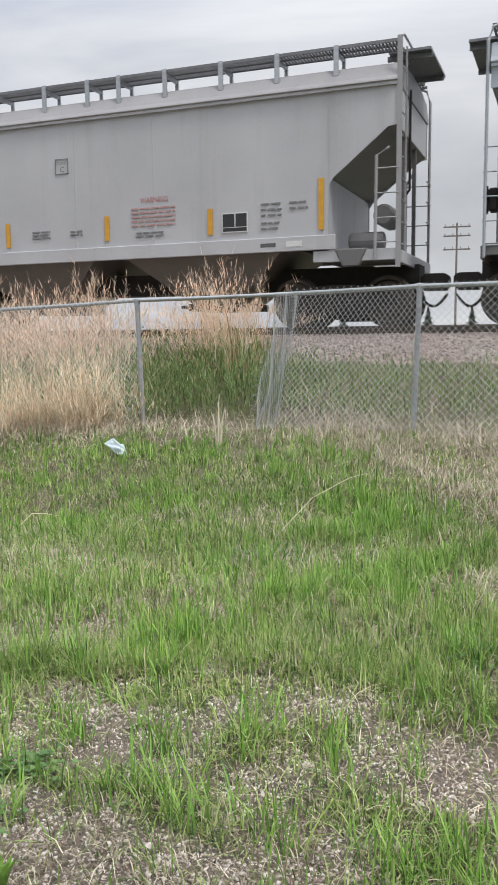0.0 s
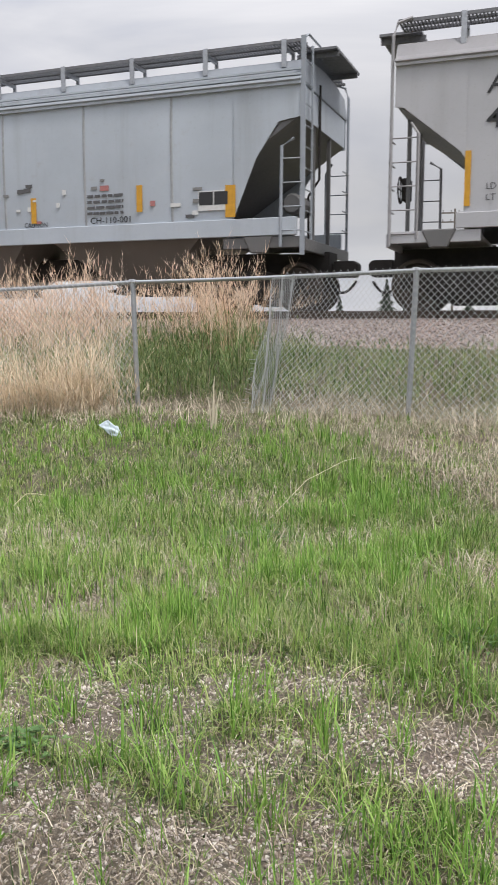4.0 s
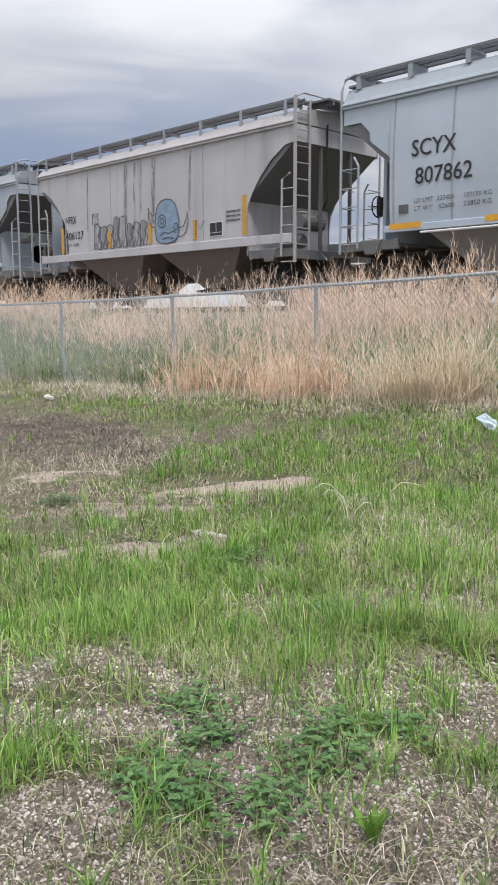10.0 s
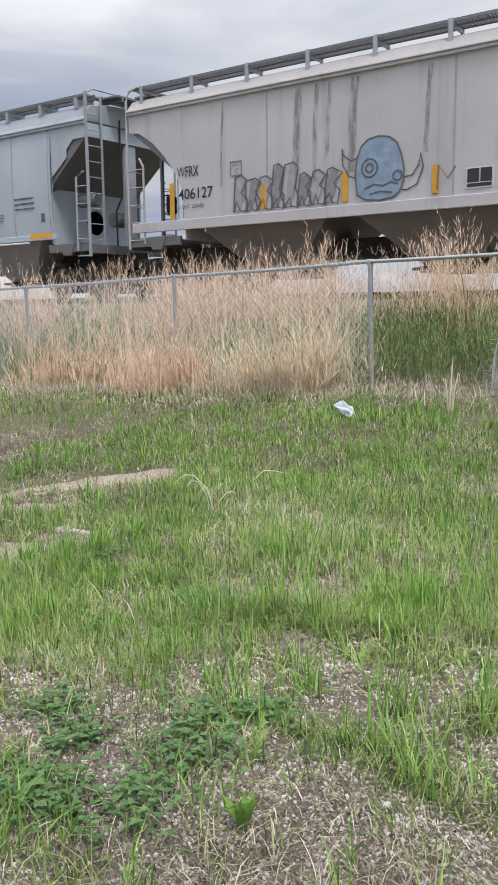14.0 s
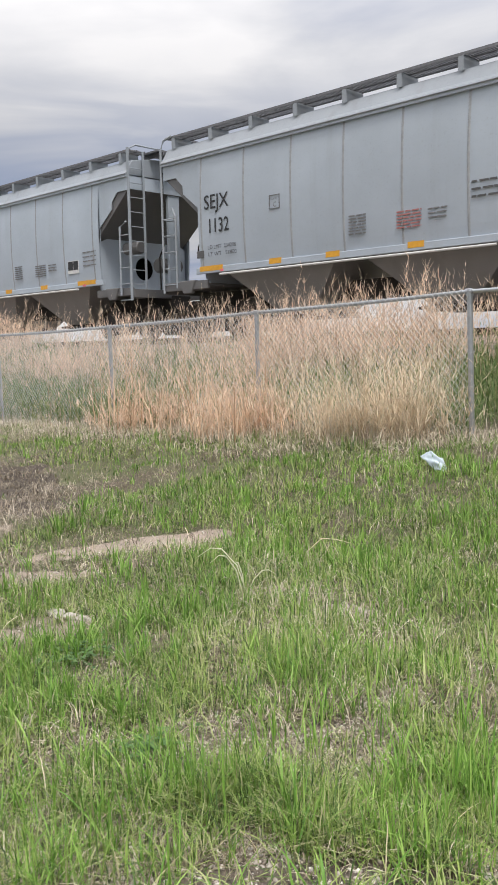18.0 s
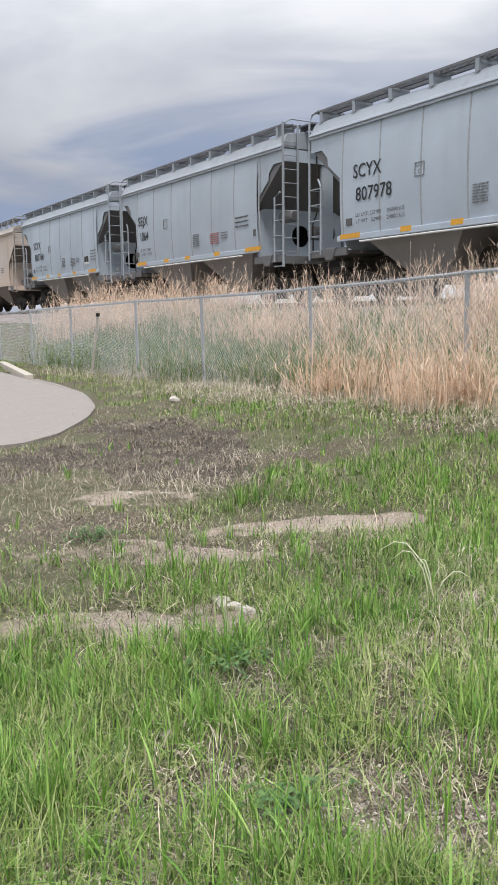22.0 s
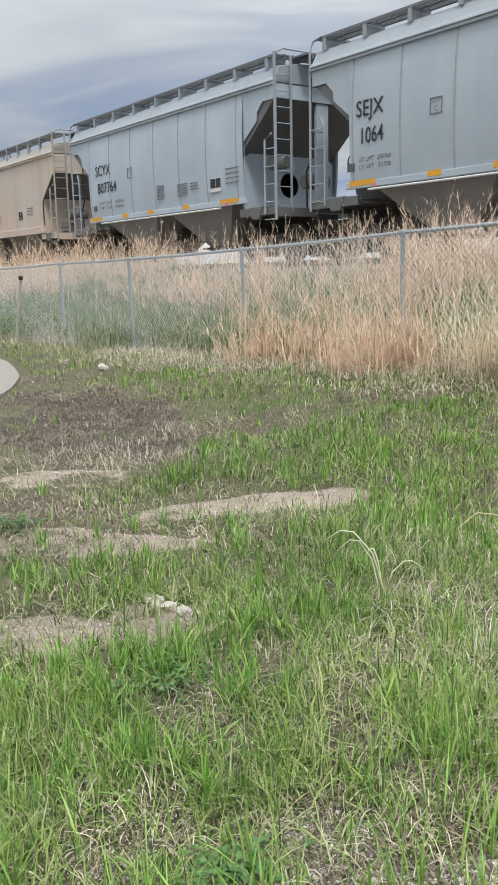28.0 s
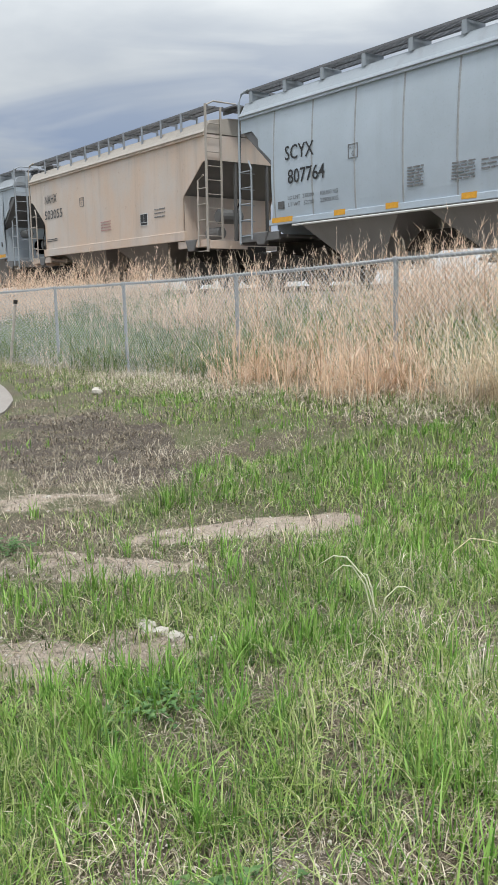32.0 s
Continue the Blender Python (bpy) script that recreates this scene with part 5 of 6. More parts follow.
# ---- growing things ----
def blade_arrays(x, y, z, length, lean, width, az=None, droop=0.35, segs=2):
    """Tapered bent strips, one for each stalk or leaf."""
    n = len(x)
    az = RNG.uniform(0, 2 * np.pi, n) if az is None else az
    ca, sa = np.cos(az), np.sin(az)
    vs = []
    for k in range(segs + 1):
        t = k / segs
        h = length * lean * t**1.7
        zz = z + length * (t - droop * lean * t * t) * np.sqrt(np.clip(1 - 0.35 * lean * lean, 0.1, 1))
        w = width * (1 - 0.25 * t) * 0.5
        px, py = x + ca * h, y + sa * h
        if k < segs:
            vs += [np.stack([px - sa * w, py + ca * w, zz], -1), np.stack([px + sa * w, py - ca * w, zz], -1)]
        else:
            vs.append(np.stack([px, py, zz], -1))
    v = np.stack(vs, 1)
    m = v.shape[1]
    f = []
    for k in range(segs - 1):
        a = 2 * k
        f += [(a, a + 1, a + 3), (a, a + 3, a + 2)]
    f.append((2 * segs - 2, 2 * segs - 1, 2 * segs))
    f = np.array(f)
    return v.reshape(-1, 3), (f[None] + (np.arange(n) * m)[:, None, None]).reshape(-1, 3)


def joined(*sets):
    vs, fs, k = [], [], 0
    for v, f in sets:
        vs.append(v)
        fs.append(f + k)
        k += len(v)
    return np.concatenate(vs), np.concatenate(fs)


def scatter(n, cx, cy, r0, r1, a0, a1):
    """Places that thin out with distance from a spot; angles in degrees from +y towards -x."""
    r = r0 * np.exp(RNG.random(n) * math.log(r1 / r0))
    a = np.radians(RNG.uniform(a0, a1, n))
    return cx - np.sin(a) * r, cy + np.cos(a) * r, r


# fans laid out before the camera's standing spots; piece sizes grow with that distance
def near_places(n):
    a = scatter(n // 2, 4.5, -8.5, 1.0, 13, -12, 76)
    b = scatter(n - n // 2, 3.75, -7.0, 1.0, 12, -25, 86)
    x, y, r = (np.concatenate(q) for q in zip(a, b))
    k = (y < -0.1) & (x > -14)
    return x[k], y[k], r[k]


def lush(x, y):
    """How thick the living grass stands, 0 to 1."""
    n = 0.34 * rough_noise(x + 20, y, 0.75) + 0.36 * rough_noise(x, y - 40, 0.24) + 0.30 * rough_noise(x - 11, y, 0.09)
    n = n + 0.16 * smooth(-5.2, -3.8, y)
    clump = smooth(0.38, 0.54, n)
    l = lawn(x, y)
    front = smooth(-5.3, -6.3, y + 0.10 * (x - 3.4)) * smooth(1.9, 2.7, x + 0.7 * np.clip(-6.4 - y, 0, 1))
    g = l * (0.16 + 0.84 * clump) * (1 - front) + l * front * (0.13 + 0.69 * smooth(0.44, 0.60, n))
    foot = (1 - l) * (0.25 + 0.6 * clump) * smooth(-3.4, -2.2, y + 0.12 * x)
    g = np.maximum(g, foot * 0.7)
    g = np.maximum(g, (1 - l) * 0.16 * clump)
    g = g * (1 - 0.92 * bare(x, y)) * (1 - 0.90 * dark_earth(x, y)) * (1 - pad_mask(x, y)) * (1 - 0.72 * gravel(x, y))
    g = g * (1 - 0.45 * thin_growth(x, y)) * (1 - 0.75 * trodden(x, y))
    return g * (1 - 0.75 * straw(x, y))


GRASS = blade_mat("fresh_grass", (0.042, 0.085, 0.028), (0.11, 0.20, 0.046), (0.205, 0.31, 0.068), (0.31, 0.415, 0.105), (0.46, 0.52, 0.23), (0.38, 0.33, 0.21), trans=0.2)
GRASS_PALE = blade_mat("yellow_green_grass", (0.075, 0.19, 0.028), (0.17, 0.335, 0.055), (0.37, 0.54, 0.145), (0.125, 0.275, 0.042), (0.26, 0.435, 0.085), trans=0.22)
GRASS_DEEP = blade_mat("rank_green_growth", (0.07, 0.13, 0.042), (0.135, 0.215, 0.07), (0.22, 0.30, 0.105), (0.35, 0.35, 0.18), trans=0.3)
STRAW = blade_mat("bleached_straw", (0.24, 0.19, 0.14), (0.52, 0.445, 0.34), (0.76, 0.69, 0.56), (0.32, 0.255, 0.19), trans=0.1)
STRAW_PALE = blade_mat("pale_yellow_straw", (0.58, 0.46, 0.32), (0.80, 0.67, 0.50), (0.90, 0.80, 0.64), (0.44, 0.33, 0.22), trans=0.3)
REED = blade_mat("dry_tan_reeds", (0.58, 0.41, 0.28), (0.82, 0.62, 0.45), (0.93, 0.76, 0.59), (0.78, 0.54, 0.37), (0.18, 0.115, 0.075), trans=0.4)
TAN_STRAW = blade_mat("tan_straw_stems", (0.64, 0.44, 0.30), (0.88, 0.67, 0.49), (0.95, 0.79, 0.62), (0.80, 0.54, 0.36), (0.36, 0.24, 0.15), trans=0.4)
SEED = blade_mat("pinkish_seed_heads", (0.66, 0.49, 0.37), (0.86, 0.67, 0.52), (0.93, 0.77, 0.63), trans=0.45)
STALK = blade_mat("dead_weed_stalk", (0.66, 0.52, 0.41), (0.82, 0.68, 0.55), (0.92, 0.80, 0.67), trans=0.45)
LITTER = blade_mat("brown_litter", (0.05, 0.038, 0.028), (0.18, 0.14, 0.095), (0.34, 0.28, 0.20), (0.09, 0.07, 0.048), (0.60, 0.53, 0.41), (0.13, 0.10, 0.07), (0.22, 0.17, 0.12), trans=0.0)
WEED = blade_mat("dark_weed_leaves", (0.065, 0.14, 0.045), (0.105, 0.205, 0.065), (0.17, 0.28, 0.10), trans=0.2)
CHIPS = blade_mat("limestone_chips", (0.26, 0.21, 0.18), (0.52, 0.46, 0.41), (0.80, 0.76, 0.70), (0.38, 0.30, 0.27), rough=0.9, trans=0.0)


def bunches(cx, cy, lo, hi, spread):
    """Stalk places gathered round clump centres, with each stalk's clump number."""
    k = RNG.integers(lo, hi, len(cx))
    idx = np.repeat(np.arange(len(cx)), k)
    sp = np.repeat(RNG.uniform(spread * 0.5, spread * 1.5, len(cx)), k)
    return cx[idx] + RNG.normal(0, 1, len(idx)) * sp, cy[idx] + RNG.normal(0, 1, len(idx)) * sp * 0.8, idx


def reed_stand(x, y, idx, ln, lean, leaves, plumes, width=(0.005, 0.0105)):
    """Dry grass stems that lean with their clump, with bent leaves and a feathery top."""
    n = len(x)
    m = idx.max() + 1
    c_az = RNG.uniform(0, 6.28, m)[idx]
    az = c_az + RNG.normal(0, 1.1, n)
    z = ground_z(x, y)
    at = lambda t: (x + np.cos(az) * ln * lean * t**1.7, y + np.sin(az) * ln * lean * t**1.7, z + ln * (t - 0.35 * lean * t * t) * np.sqrt(np.clip(1 - 0.35 * lean * lean, 0.1, 1)))
    stems = [blade_arrays(x, y, z, ln, lean, RNG.uniform(*width, n), az, segs=3)]
    for _ in range(leaves):
        bx, by, bz = at(RNG.uniform(0.05, 0.85, n))
        stems.append(blade_arrays(bx, by, bz, RNG.uniform(0.10, 0.36, n), RNG.uniform(0.4, 1.4, n), RNG.uniform(0.005, 0.0105, n), droop=RNG.uniform(0.2, 1.0)))
    tops = []
    for _ in range(plumes):
        bx, by, bz = at(RNG.uniform(0.74, 1.0, n))
        tops.append(blade_arrays(bx, by, bz, RNG.uniform(0.06, 0.22, n), RNG.uniform(0.2, 1.0, n), RNG.uniform(0.006, 0.012, n), az + RNG.normal(0, 1.4, n), segs=1, droop=0.1))
    return stems, tops


def make_growth():
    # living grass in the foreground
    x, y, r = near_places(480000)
    keep = RNG.random(len(x)) < lush(x, y)
    x, y, r = x[keep], y[keep], r[keep]
    n = len(x)
    tall = (0.45 + 0.80 * rough_noise(x + 7, y + 3, 0.45)) * (1 - 0.4 * thin_growth(x, y)) * (1 - 0.1 * smooth(-5.2, -3.5, y))
    ln = (0.030 + 0.09 * RNG.random(n) ** 1.8) * tall * (0.8 + 0.35 * lawn(x, y))
    wd = (0.0022 + 0.0022 * RNG.random(n)) * (0.65 + 0.16 * r)
    ob = bulk("meadow_grass", *blade_arrays(x, y, ground_z(x, y) - 0.005, ln * 1.3, RNG.beta(1.6, 1.5, n) * 1.35, wd, droop=0.5), GRASS)
    tagged(ob, "fresh green spring grass in uneven tufts", "grass", kind="stuff")
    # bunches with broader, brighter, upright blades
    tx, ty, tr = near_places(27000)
    clump = smooth(0.42, 0.60, 0.5 * rough_noise(tx + 50, ty, 0.42) + 0.5 * rough_noise(tx, ty + 33, 0.17))
    keep = RNG.random(len(tx)) < (lush(tx, ty) * 0.12 + 0.75 * clump * lush(tx, ty) + 0.05 * lawn(tx, ty)) * (1 - 0.7 * thin_growth(tx, ty)) * (1 - bare(tx, ty)) * (1 - 0.8 * straw(tx, ty)) * (1 - 0.4 * gravel(tx, ty)) * (1 - 0.2 * smooth(-5.6, -6.4, ty) * smooth(2.0, 2.8, tx))
    tx, ty, tr = tx[keep], ty[keep], tr[keep]
    x, y, idx = bunches(tx, ty, 4, 13, 0.020)
    n = len(x)
    big = RNG.uniform(0.5, 1.25, len(tx))[idx] * (0.7 + 0.5 * rough_noise(x + 40, y, 0.6))
    wide = RNG.uniform(0.0026, 0.0054, n) * (0.75 + 0.12 * tr[idx])
    ob = bulk("grass_tufts", *blade_arrays(x, y, ground_z(x, y) - 0.005, RNG.uniform(0.06, 0.19, n) * big, RNG.beta(1.4, 2.6, n) * 1.2, wide, segs=3), GRASS_PALE)
    tagged(ob, "bright yellow-green grass tufts with broad blades", "grass", kind="stuff")
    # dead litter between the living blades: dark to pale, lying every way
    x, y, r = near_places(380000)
    d = np.clip(0.66 - 0.50 * lush(x, y) - 0.3 * lawn(x, y) * smooth(-5.4, -4.2, y) - 0.2 * dark_earth(x, y) - 0.22 * bare(x, y) - 0.12 * gravel(x, y), 0.04, 1) * (1 - pad_mask(x, y))
    keep = RNG.random(len(x)) < d
    x, y, r = x[keep], y[keep], r[keep]
    n = len(x)
    ob = bulk("plant_litter", *blade_arrays(x, y, ground_z(x, y) + RNG.uniform(0, 0.016, n), RNG.uniform(0.015, 0.07, n) * (0.6 + 0.4 * smooth(-6.4, -5.0, y)), RNG.uniform(0.8, 1.3, n), (0.0014 + 0.0024 * RNG.random(n)) * (0.8 + 0.10 * r), droop=0.84), LITTER)
    tagged(ob, "brown and pale plant litter between the grass", "litter", kind="stuff")
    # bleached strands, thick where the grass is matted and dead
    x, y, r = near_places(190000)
    up = straw(x, y)
    near = smooth(-5.0, -6.0, y)
    d = np.clip(0.13 + 0.75 * up - 0.1 * dark_earth(x, y) - 0.05 * bare(x, y), 0.03, 1) * (1 - pad_mask(x, y)) * (1 - 0.6 * near)
    keep = RNG.random(len(x)) < d
    x, y, r, up = x[keep], y[keep], r[keep], up[keep]
    n = len(x)
    ob = bulk("dead_thatch", *blade_arrays(x, y, ground_z(x, y) + RNG.uniform(0, 0.05, n) * (0.4 + up), RNG.uniform(0.04, 0.2, n) * (0.7 + 0.7 * up) * (1 - 0.45 * near[keep]), RNG.uniform(0.45, 1.3, n), (0.0014 + 0.0016 * RNG.random(n)) * (0.8 + 0.11 * r), droop=0.7), STRAW)
    tagged(ob, "bleached straw strands through the grass", "dead grass", kind="stuff")
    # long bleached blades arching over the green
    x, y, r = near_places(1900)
    keep = RNG.random(len(x)) < 0.15 + 0.4 * lawn(x, y)
    x, y, r = x[keep], y[keep], r[keep]
    n = len(x)
    ob = bulk("bleached_blades", *blade_arrays(x, y, ground_z(x, y), RNG.uniform(0.08, 0.2, n) * (0.6 + 0.1 * r), RNG.uniform(0.3, 1.2, n), RNG.uniform(0.0016, 0.003, n) * (0.6 + 0.13 * r), droop=0.6, segs=4), STRAW_PALE)
    tagged(ob, "long bleached blades arching over the green grass", "dead grass", kind="stuff")
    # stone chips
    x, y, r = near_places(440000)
    keep = RNG.random(len(x)) < gravel(x, y) * (0.3 + 0.7 * smooth(0.15, 0.5, rough_noise(x + 2, y, 0.07))) + 0.03 * (y < -5.3) + 0.22 * bare(x, y)
    x, y, r = x[keep], y[keep], r[keep]
    n = len(x)
    ob = bulk("stone_chips", *pebbles(x, y, ground_z(x, y) - 0.001, (0.0020 + 0.0056 * RNG.random(n) ** 2.2) * (0.8 + 0.12 * r)), CHIPS)
    tagged(ob, "pale limestone chips in bare soil", "gravel", kind="stuff")
    # tall dry grass: a feathery back row, leaning clumps along the fence, a splayed bunch by the gap
    stems, tops = [], []
    nc = 640
    cx, cy = RNG.uniform(-27, 1.3, nc), RNG.uniform(1.9, 4.7, nc)
    ok = (cx + 0.365 * cy < 1.5) & (RNG.random(nc) < 0.04 + 1.0 * smooth(0.46, 0.66, rough_noise(cx, 0.5 * cy, 0.95)))
    x, y, idx = bunches(cx[ok], cy[ok], 7, 24, 0.16)
    n = len(x)
    h = RNG.uniform(0.7, 1.15, ok.sum())[idx]
    a, b = reed_stand(x, y, idx, (0.65 + 1.2 * RNG.beta(1.5, 1.4, n)) * h, RNG.beta(1.5, 1.7, n) * 1.3, 1, 10)
    stems, tops = stems + a, tops + b
    nc = 300
    cx, cy = RNG.uniform(-16, 0.0, nc), RNG.uniform(-0.45, 1.7, nc) ** 1.0
    heavy = np.interp(cx, [-16, -10, -8, -5, -4.2, -3.4, -2.2, -1.6, -1.1, 0.0], [0.2, 0.2, 0.25, 0.35, 0.7, 1.0, 1.0, 0.4, 0.25, 0.35])
    ok = (RNG.random(nc) < heavy * (0.15 + 0.75 * smooth(0.35, 0.7, rough_noise(cx + 9, cy, 0.6)))) & ~((cy < 0.0) & (cx < -8.5)) & (cx + 0.55 * cy < -0.2)
    x, y, idx = bunches(cx[ok], cy[ok], 7, 20, 0.13)
    n = len(x)
    h = RNG.uniform(0.6, 1.1, ok.sum())[idx]
    a, b = reed_stand(x, y, idx, RNG.uniform(0.35, 1.1, n) * h, RNG.beta(1.5, 1.4, n) * 1.45, 1, 3, (0.004, 0.008))
    stems, tops = stems + a, tops + b
    nc = 165
    cx, cy = RNG.uniform(-5.6, -1.75, nc), RNG.normal(-0.38, 0.36, nc)
    heavy = np.interp(cx, [-5.6, -4.8, -4.2, -2.2, -1.8, -1.35], [0.15, 0.4, 1.0, 1.0, 0.55, 0.35])
    ok = (RNG.random(nc) < heavy * (0.15 + 1.1 * smooth(0.3, 0.65, rough_noise(cx + 2, cy + 5, 0.4)))) & (cy > -1.25)
    x, y, idx = bunches(cx[ok], cy[ok], 4, 14, 0.09)
    n = len(x)
    h = (0.4 + 1.15 * RNG.random(ok.sum()) ** 1.3)[idx]
    a, b = reed_stand(x, y, idx, RNG.uniform(0.45, 1.05, n) * h, RNG.beta(1.4, 2.0, n) * 1.3, 2, 5)
    tagged(bulk("tan_straw", *joined(*a), TAN_STRAW), "tan straw stems standing in front of the fence", "dry grass", kind="stuff")
    tops = tops + b
    cx, cy = RNG.uniform(-1.45, -0.15, 26), RNG.normal(-0.5, 0.24, 26)
    x, y, idx = bunches(cx, cy, 12, 26, 0.08)
    n = len(x)
    a, b = reed_stand(x, y, idx, RNG.uniform(0.3, 1.15, n), RNG.beta(1.5, 1.7, n) * 1.25, 3, 3, (0.004, 0.0075))
    tagged(bulk("bent_straw_bunch", *joined(*a, *b), STRAW_PALE), "splayed bunch of pale bent straw by the gap", "dry grass", kind="stuff")
    tagged(bulk("dry_reeds", *joined(*stems), REED), "tall tan dry grass standing along the fence", "dry grass", kind="stuff")
    tagged(bulk("reed_plumes", *joined(*tops), SEED), "feathery pinkish tan tops of the dry grass", "dry grass", kind="stuff")
    # branched dead weeds that stand above the rest
    n = 560
    x, y = RNG.uniform(-24, 1.3, n), RNG.uniform(1.8, 4.5, n)
    keep = (x + 0.365 * y < 1.3) & (RNG.random(n) < 0.2 + rough_noise(x, y, 1.4))
    x, y = x[keep], y[keep]
    n = len(x)
    z, ln, az, lean = ground_z(x, y), RNG.uniform(1.05, 1.75, n), RNG.uniform(0, 6.28, n), RNG.uniform(0.02, 0.4, n)
    sets = [blade_arrays(x, y, z, ln, lean, RNG.uniform(0.006, 0.010, n), az, segs=3)]
    for _ in range(19):
        t = RNG.uniform(0.35, 0.98, n)
        bx, by, bz = x + np.cos(az) * ln * lean * t**1.7, y + np.sin(az) * ln * lean * t**1.7, z + ln * t * 0.97
        sets.append(blade_arrays(bx, by, bz, RNG.uniform(0.12, 0.42, n) * (1.25 - t), RNG.uniform(0.3, 0.75, n), RNG.uniform(0.004, 0.006, n), droop=0.1))
    tagged(bulk("dead_weed_stalks", *joined(*sets), STALK), "branched brown dead weed stalks above the dry grass", "weeds", kind="stuff")
    # brown litter on the bare dark earth
    n = 85000
    x, y = RNG.uniform(-7.5, 1.3, n), RNG.uniform(-6.4, -2.2, n)
    keep = (RNG.random(n) < dark_earth(x, y) * (0.12 + 0.75 * smooth(0.3, 0.65, rough_noise(x, y, 0.22))) + 0.30 * smooth(0.3, 0.6, rough_noise(x + 3, y, 0.18)) * blob(x, y, -0.1, -4.9, 1.9, 1.1, -50) + 0.05) & (pad_mask(x, y) < 0.5)
    x, y = x[keep], y[keep]
    n = len(x)
    tagged(bulk("earth_litter", *blade_arrays(x, y, ground_z(x, y) + RNG.uniform(0, 0.015, n), RNG.uniform(0.03, 0.13, n), RNG.uniform(0.55, 1.25, n), RNG.uniform(0.0025, 0.006, n), droop=0.8), LITTER), "dark brown plant litter on bare earth", "litter", kind="stuff")
    # rank green growth behind the fence: bushy stems with short side leaves
    n = 27000
    x, y = RNG.uniform(-20, 9, n), RNG.uniform(-0.3, 4.7, n)
    g = (0.22 + 0.9 * smooth(0.45, 0.66, rough_noise(x + 31, y + 5, 1.5))) * (1 + 0.5 * smooth(-3.6, -5.0, x)) + 0.30 * smooth(0.1, 0.8, y) * (1 - smooth(2.2, 3.4, y))
    g = np.where(x > -0.1, (0.9 - 0.45 * smooth(0.9, 1.8, x)) * smooth(0.1 + 0.5 * smooth(0.5, 1.5, x), 1.6, y) * (1 - smooth(3.0, 4.0, y)), g * (0.4 + 0.6 * smooth(-0.2, 1.2, y)))
    keep = RNG.random(n) < g
    x, y = x[keep], y[keep]
    n = len(x)
    right = smooth(-0.3, 1.8, x)
    z, ln, az, lean = ground_z(x, y), RNG.uniform(0.3, 0.8, n) * (1 - 0.62 * right), RNG.uniform(0, 6.28, n), RNG.beta(1.4, 2.2, n)
    sets = [blade_arrays(x, y, z, ln, lean, RNG.uniform(0.004, 0.008, n), az, segs=2)]
    for _ in range(7):
        t = RNG.uniform(0.1, 1.0, n)
        bx, by, bz = x + np.cos(az) * ln * lean * t**1.7, y + np.sin(az) * ln * lean * t**1.7, z + ln * t * 0.9
        sets.append(blade_arrays(bx, by, bz, RNG.uniform(0.05, 0.2, n), RNG.uniform(0.3, 1.2, n), RNG.uniform(0.006, 0.014, n), droop=0.5))
    tagged(bulk("verge_growth", *joined(*sets), GRASS_DEEP), "rank green weeds and grass on the railway verge", "weeds", kind="stuff")
    # flattened straw at the foot of the fence
    n = 46000
    x, y = RNG.uniform(-16, 9, n), RNG.uniform(-1.3, 4.9, n)
    keep = RNG.random(n) < np.where(y < 0.7, 0.6, np.where(x > 0.8, 0.5 * (1 - smooth(2.0, 3.6, y)) + 0.08, 0.08)) * (0.4 + 0.8 * rough_noise(x, y, 0.4))
    x, y = x[keep], y[keep]
    n = len(x)
    ob = bulk("flattened_straw", *blade_arrays(x, y, ground_z(x, y) + RNG.uniform(0, 0.12, n), RNG.uniform(0.12, 0.42, n), RNG.uniform(0.5, 1.3, n), RNG.uniform(0.003, 0.006, n), droop=0.75), STRAW)
    tagged(ob, "flattened straw at the foot of the fence", "dead grass", kind="stuff")
    # short green growth along the foot of the fence further off
    n = 22000
    x, y = RNG.uniform(-22, -0.2, n), RNG.uniform(-2.5, 0.1, n)
    y = np.where((x > -3) & (y < -1.5), y + 1.2, y)
    keep = (RNG.random(n) < smooth(0.3, 0.6, rough_noise(x, y, 0.5)) * 0.9 + 0.1) & (pad_mask(x, y - 0.15) < 0.5)
    x, y = x[keep], y[keep]
    n = len(x)
    tagged(bulk("fence_foot_grass", *blade_arrays(x, y, ground_z(x, y) - 0.005, RNG.uniform(0.06, 0.18, n), RNG.beta(1.5, 1.5, n) * 1.25, RNG.uniform(0.005, 0.010, n), droop=0.6), GRASS), "short green growth along the foot of the fence", "grass", kind="stuff")
    # pale curled leaves among it
    n = 8500
    x, y = RNG.uniform(-9, 0.3, n), RNG.uniform(-1.75, 0.2, n)
    keep = RNG.random(n) < 0.25 + 0.9 * smooth(0.35, 0.7, rough_noise(x + 4, y, 0.35))
    x, y = x[keep], y[keep]
    n = len(x)
    tagged(bulk("curled_straw", *blade_arrays(x, y, ground_z(x, y) + RNG.uniform(0, 0.1, n), RNG.uniform(0.07, 0.26, n), RNG.uniform(0.6, 1.4, n), RNG.uniform(0.004, 0.008, n), droop=0.8, segs=3), STRAW), "pale curled straw leaves in front of the fence", "dead grass", kind="stuff")
    # the meadow goes on all round, thinner
    n = 90000
    x, y = RNG.uniform(-3.2, 14, n), RNG.uniform(-17, -0.4, n)
    # skips the ground that the camera's fans already cover
    thick = (((x - 4.5) * math.cos(0.1) < 0.5) & (y > -8.6)) | (pad_mask(x, y) > 0.5)
    keep = ~thick & (RNG.random(n) < 0.2 + 0.8 * smooth(0.4, 0.6, 0.5 * rough_noise(x, y, 0.8) + 0.5 * rough_noise(x + 3, y, 0.25)))
    x, y = x[keep], y[keep]
    n = len(x)
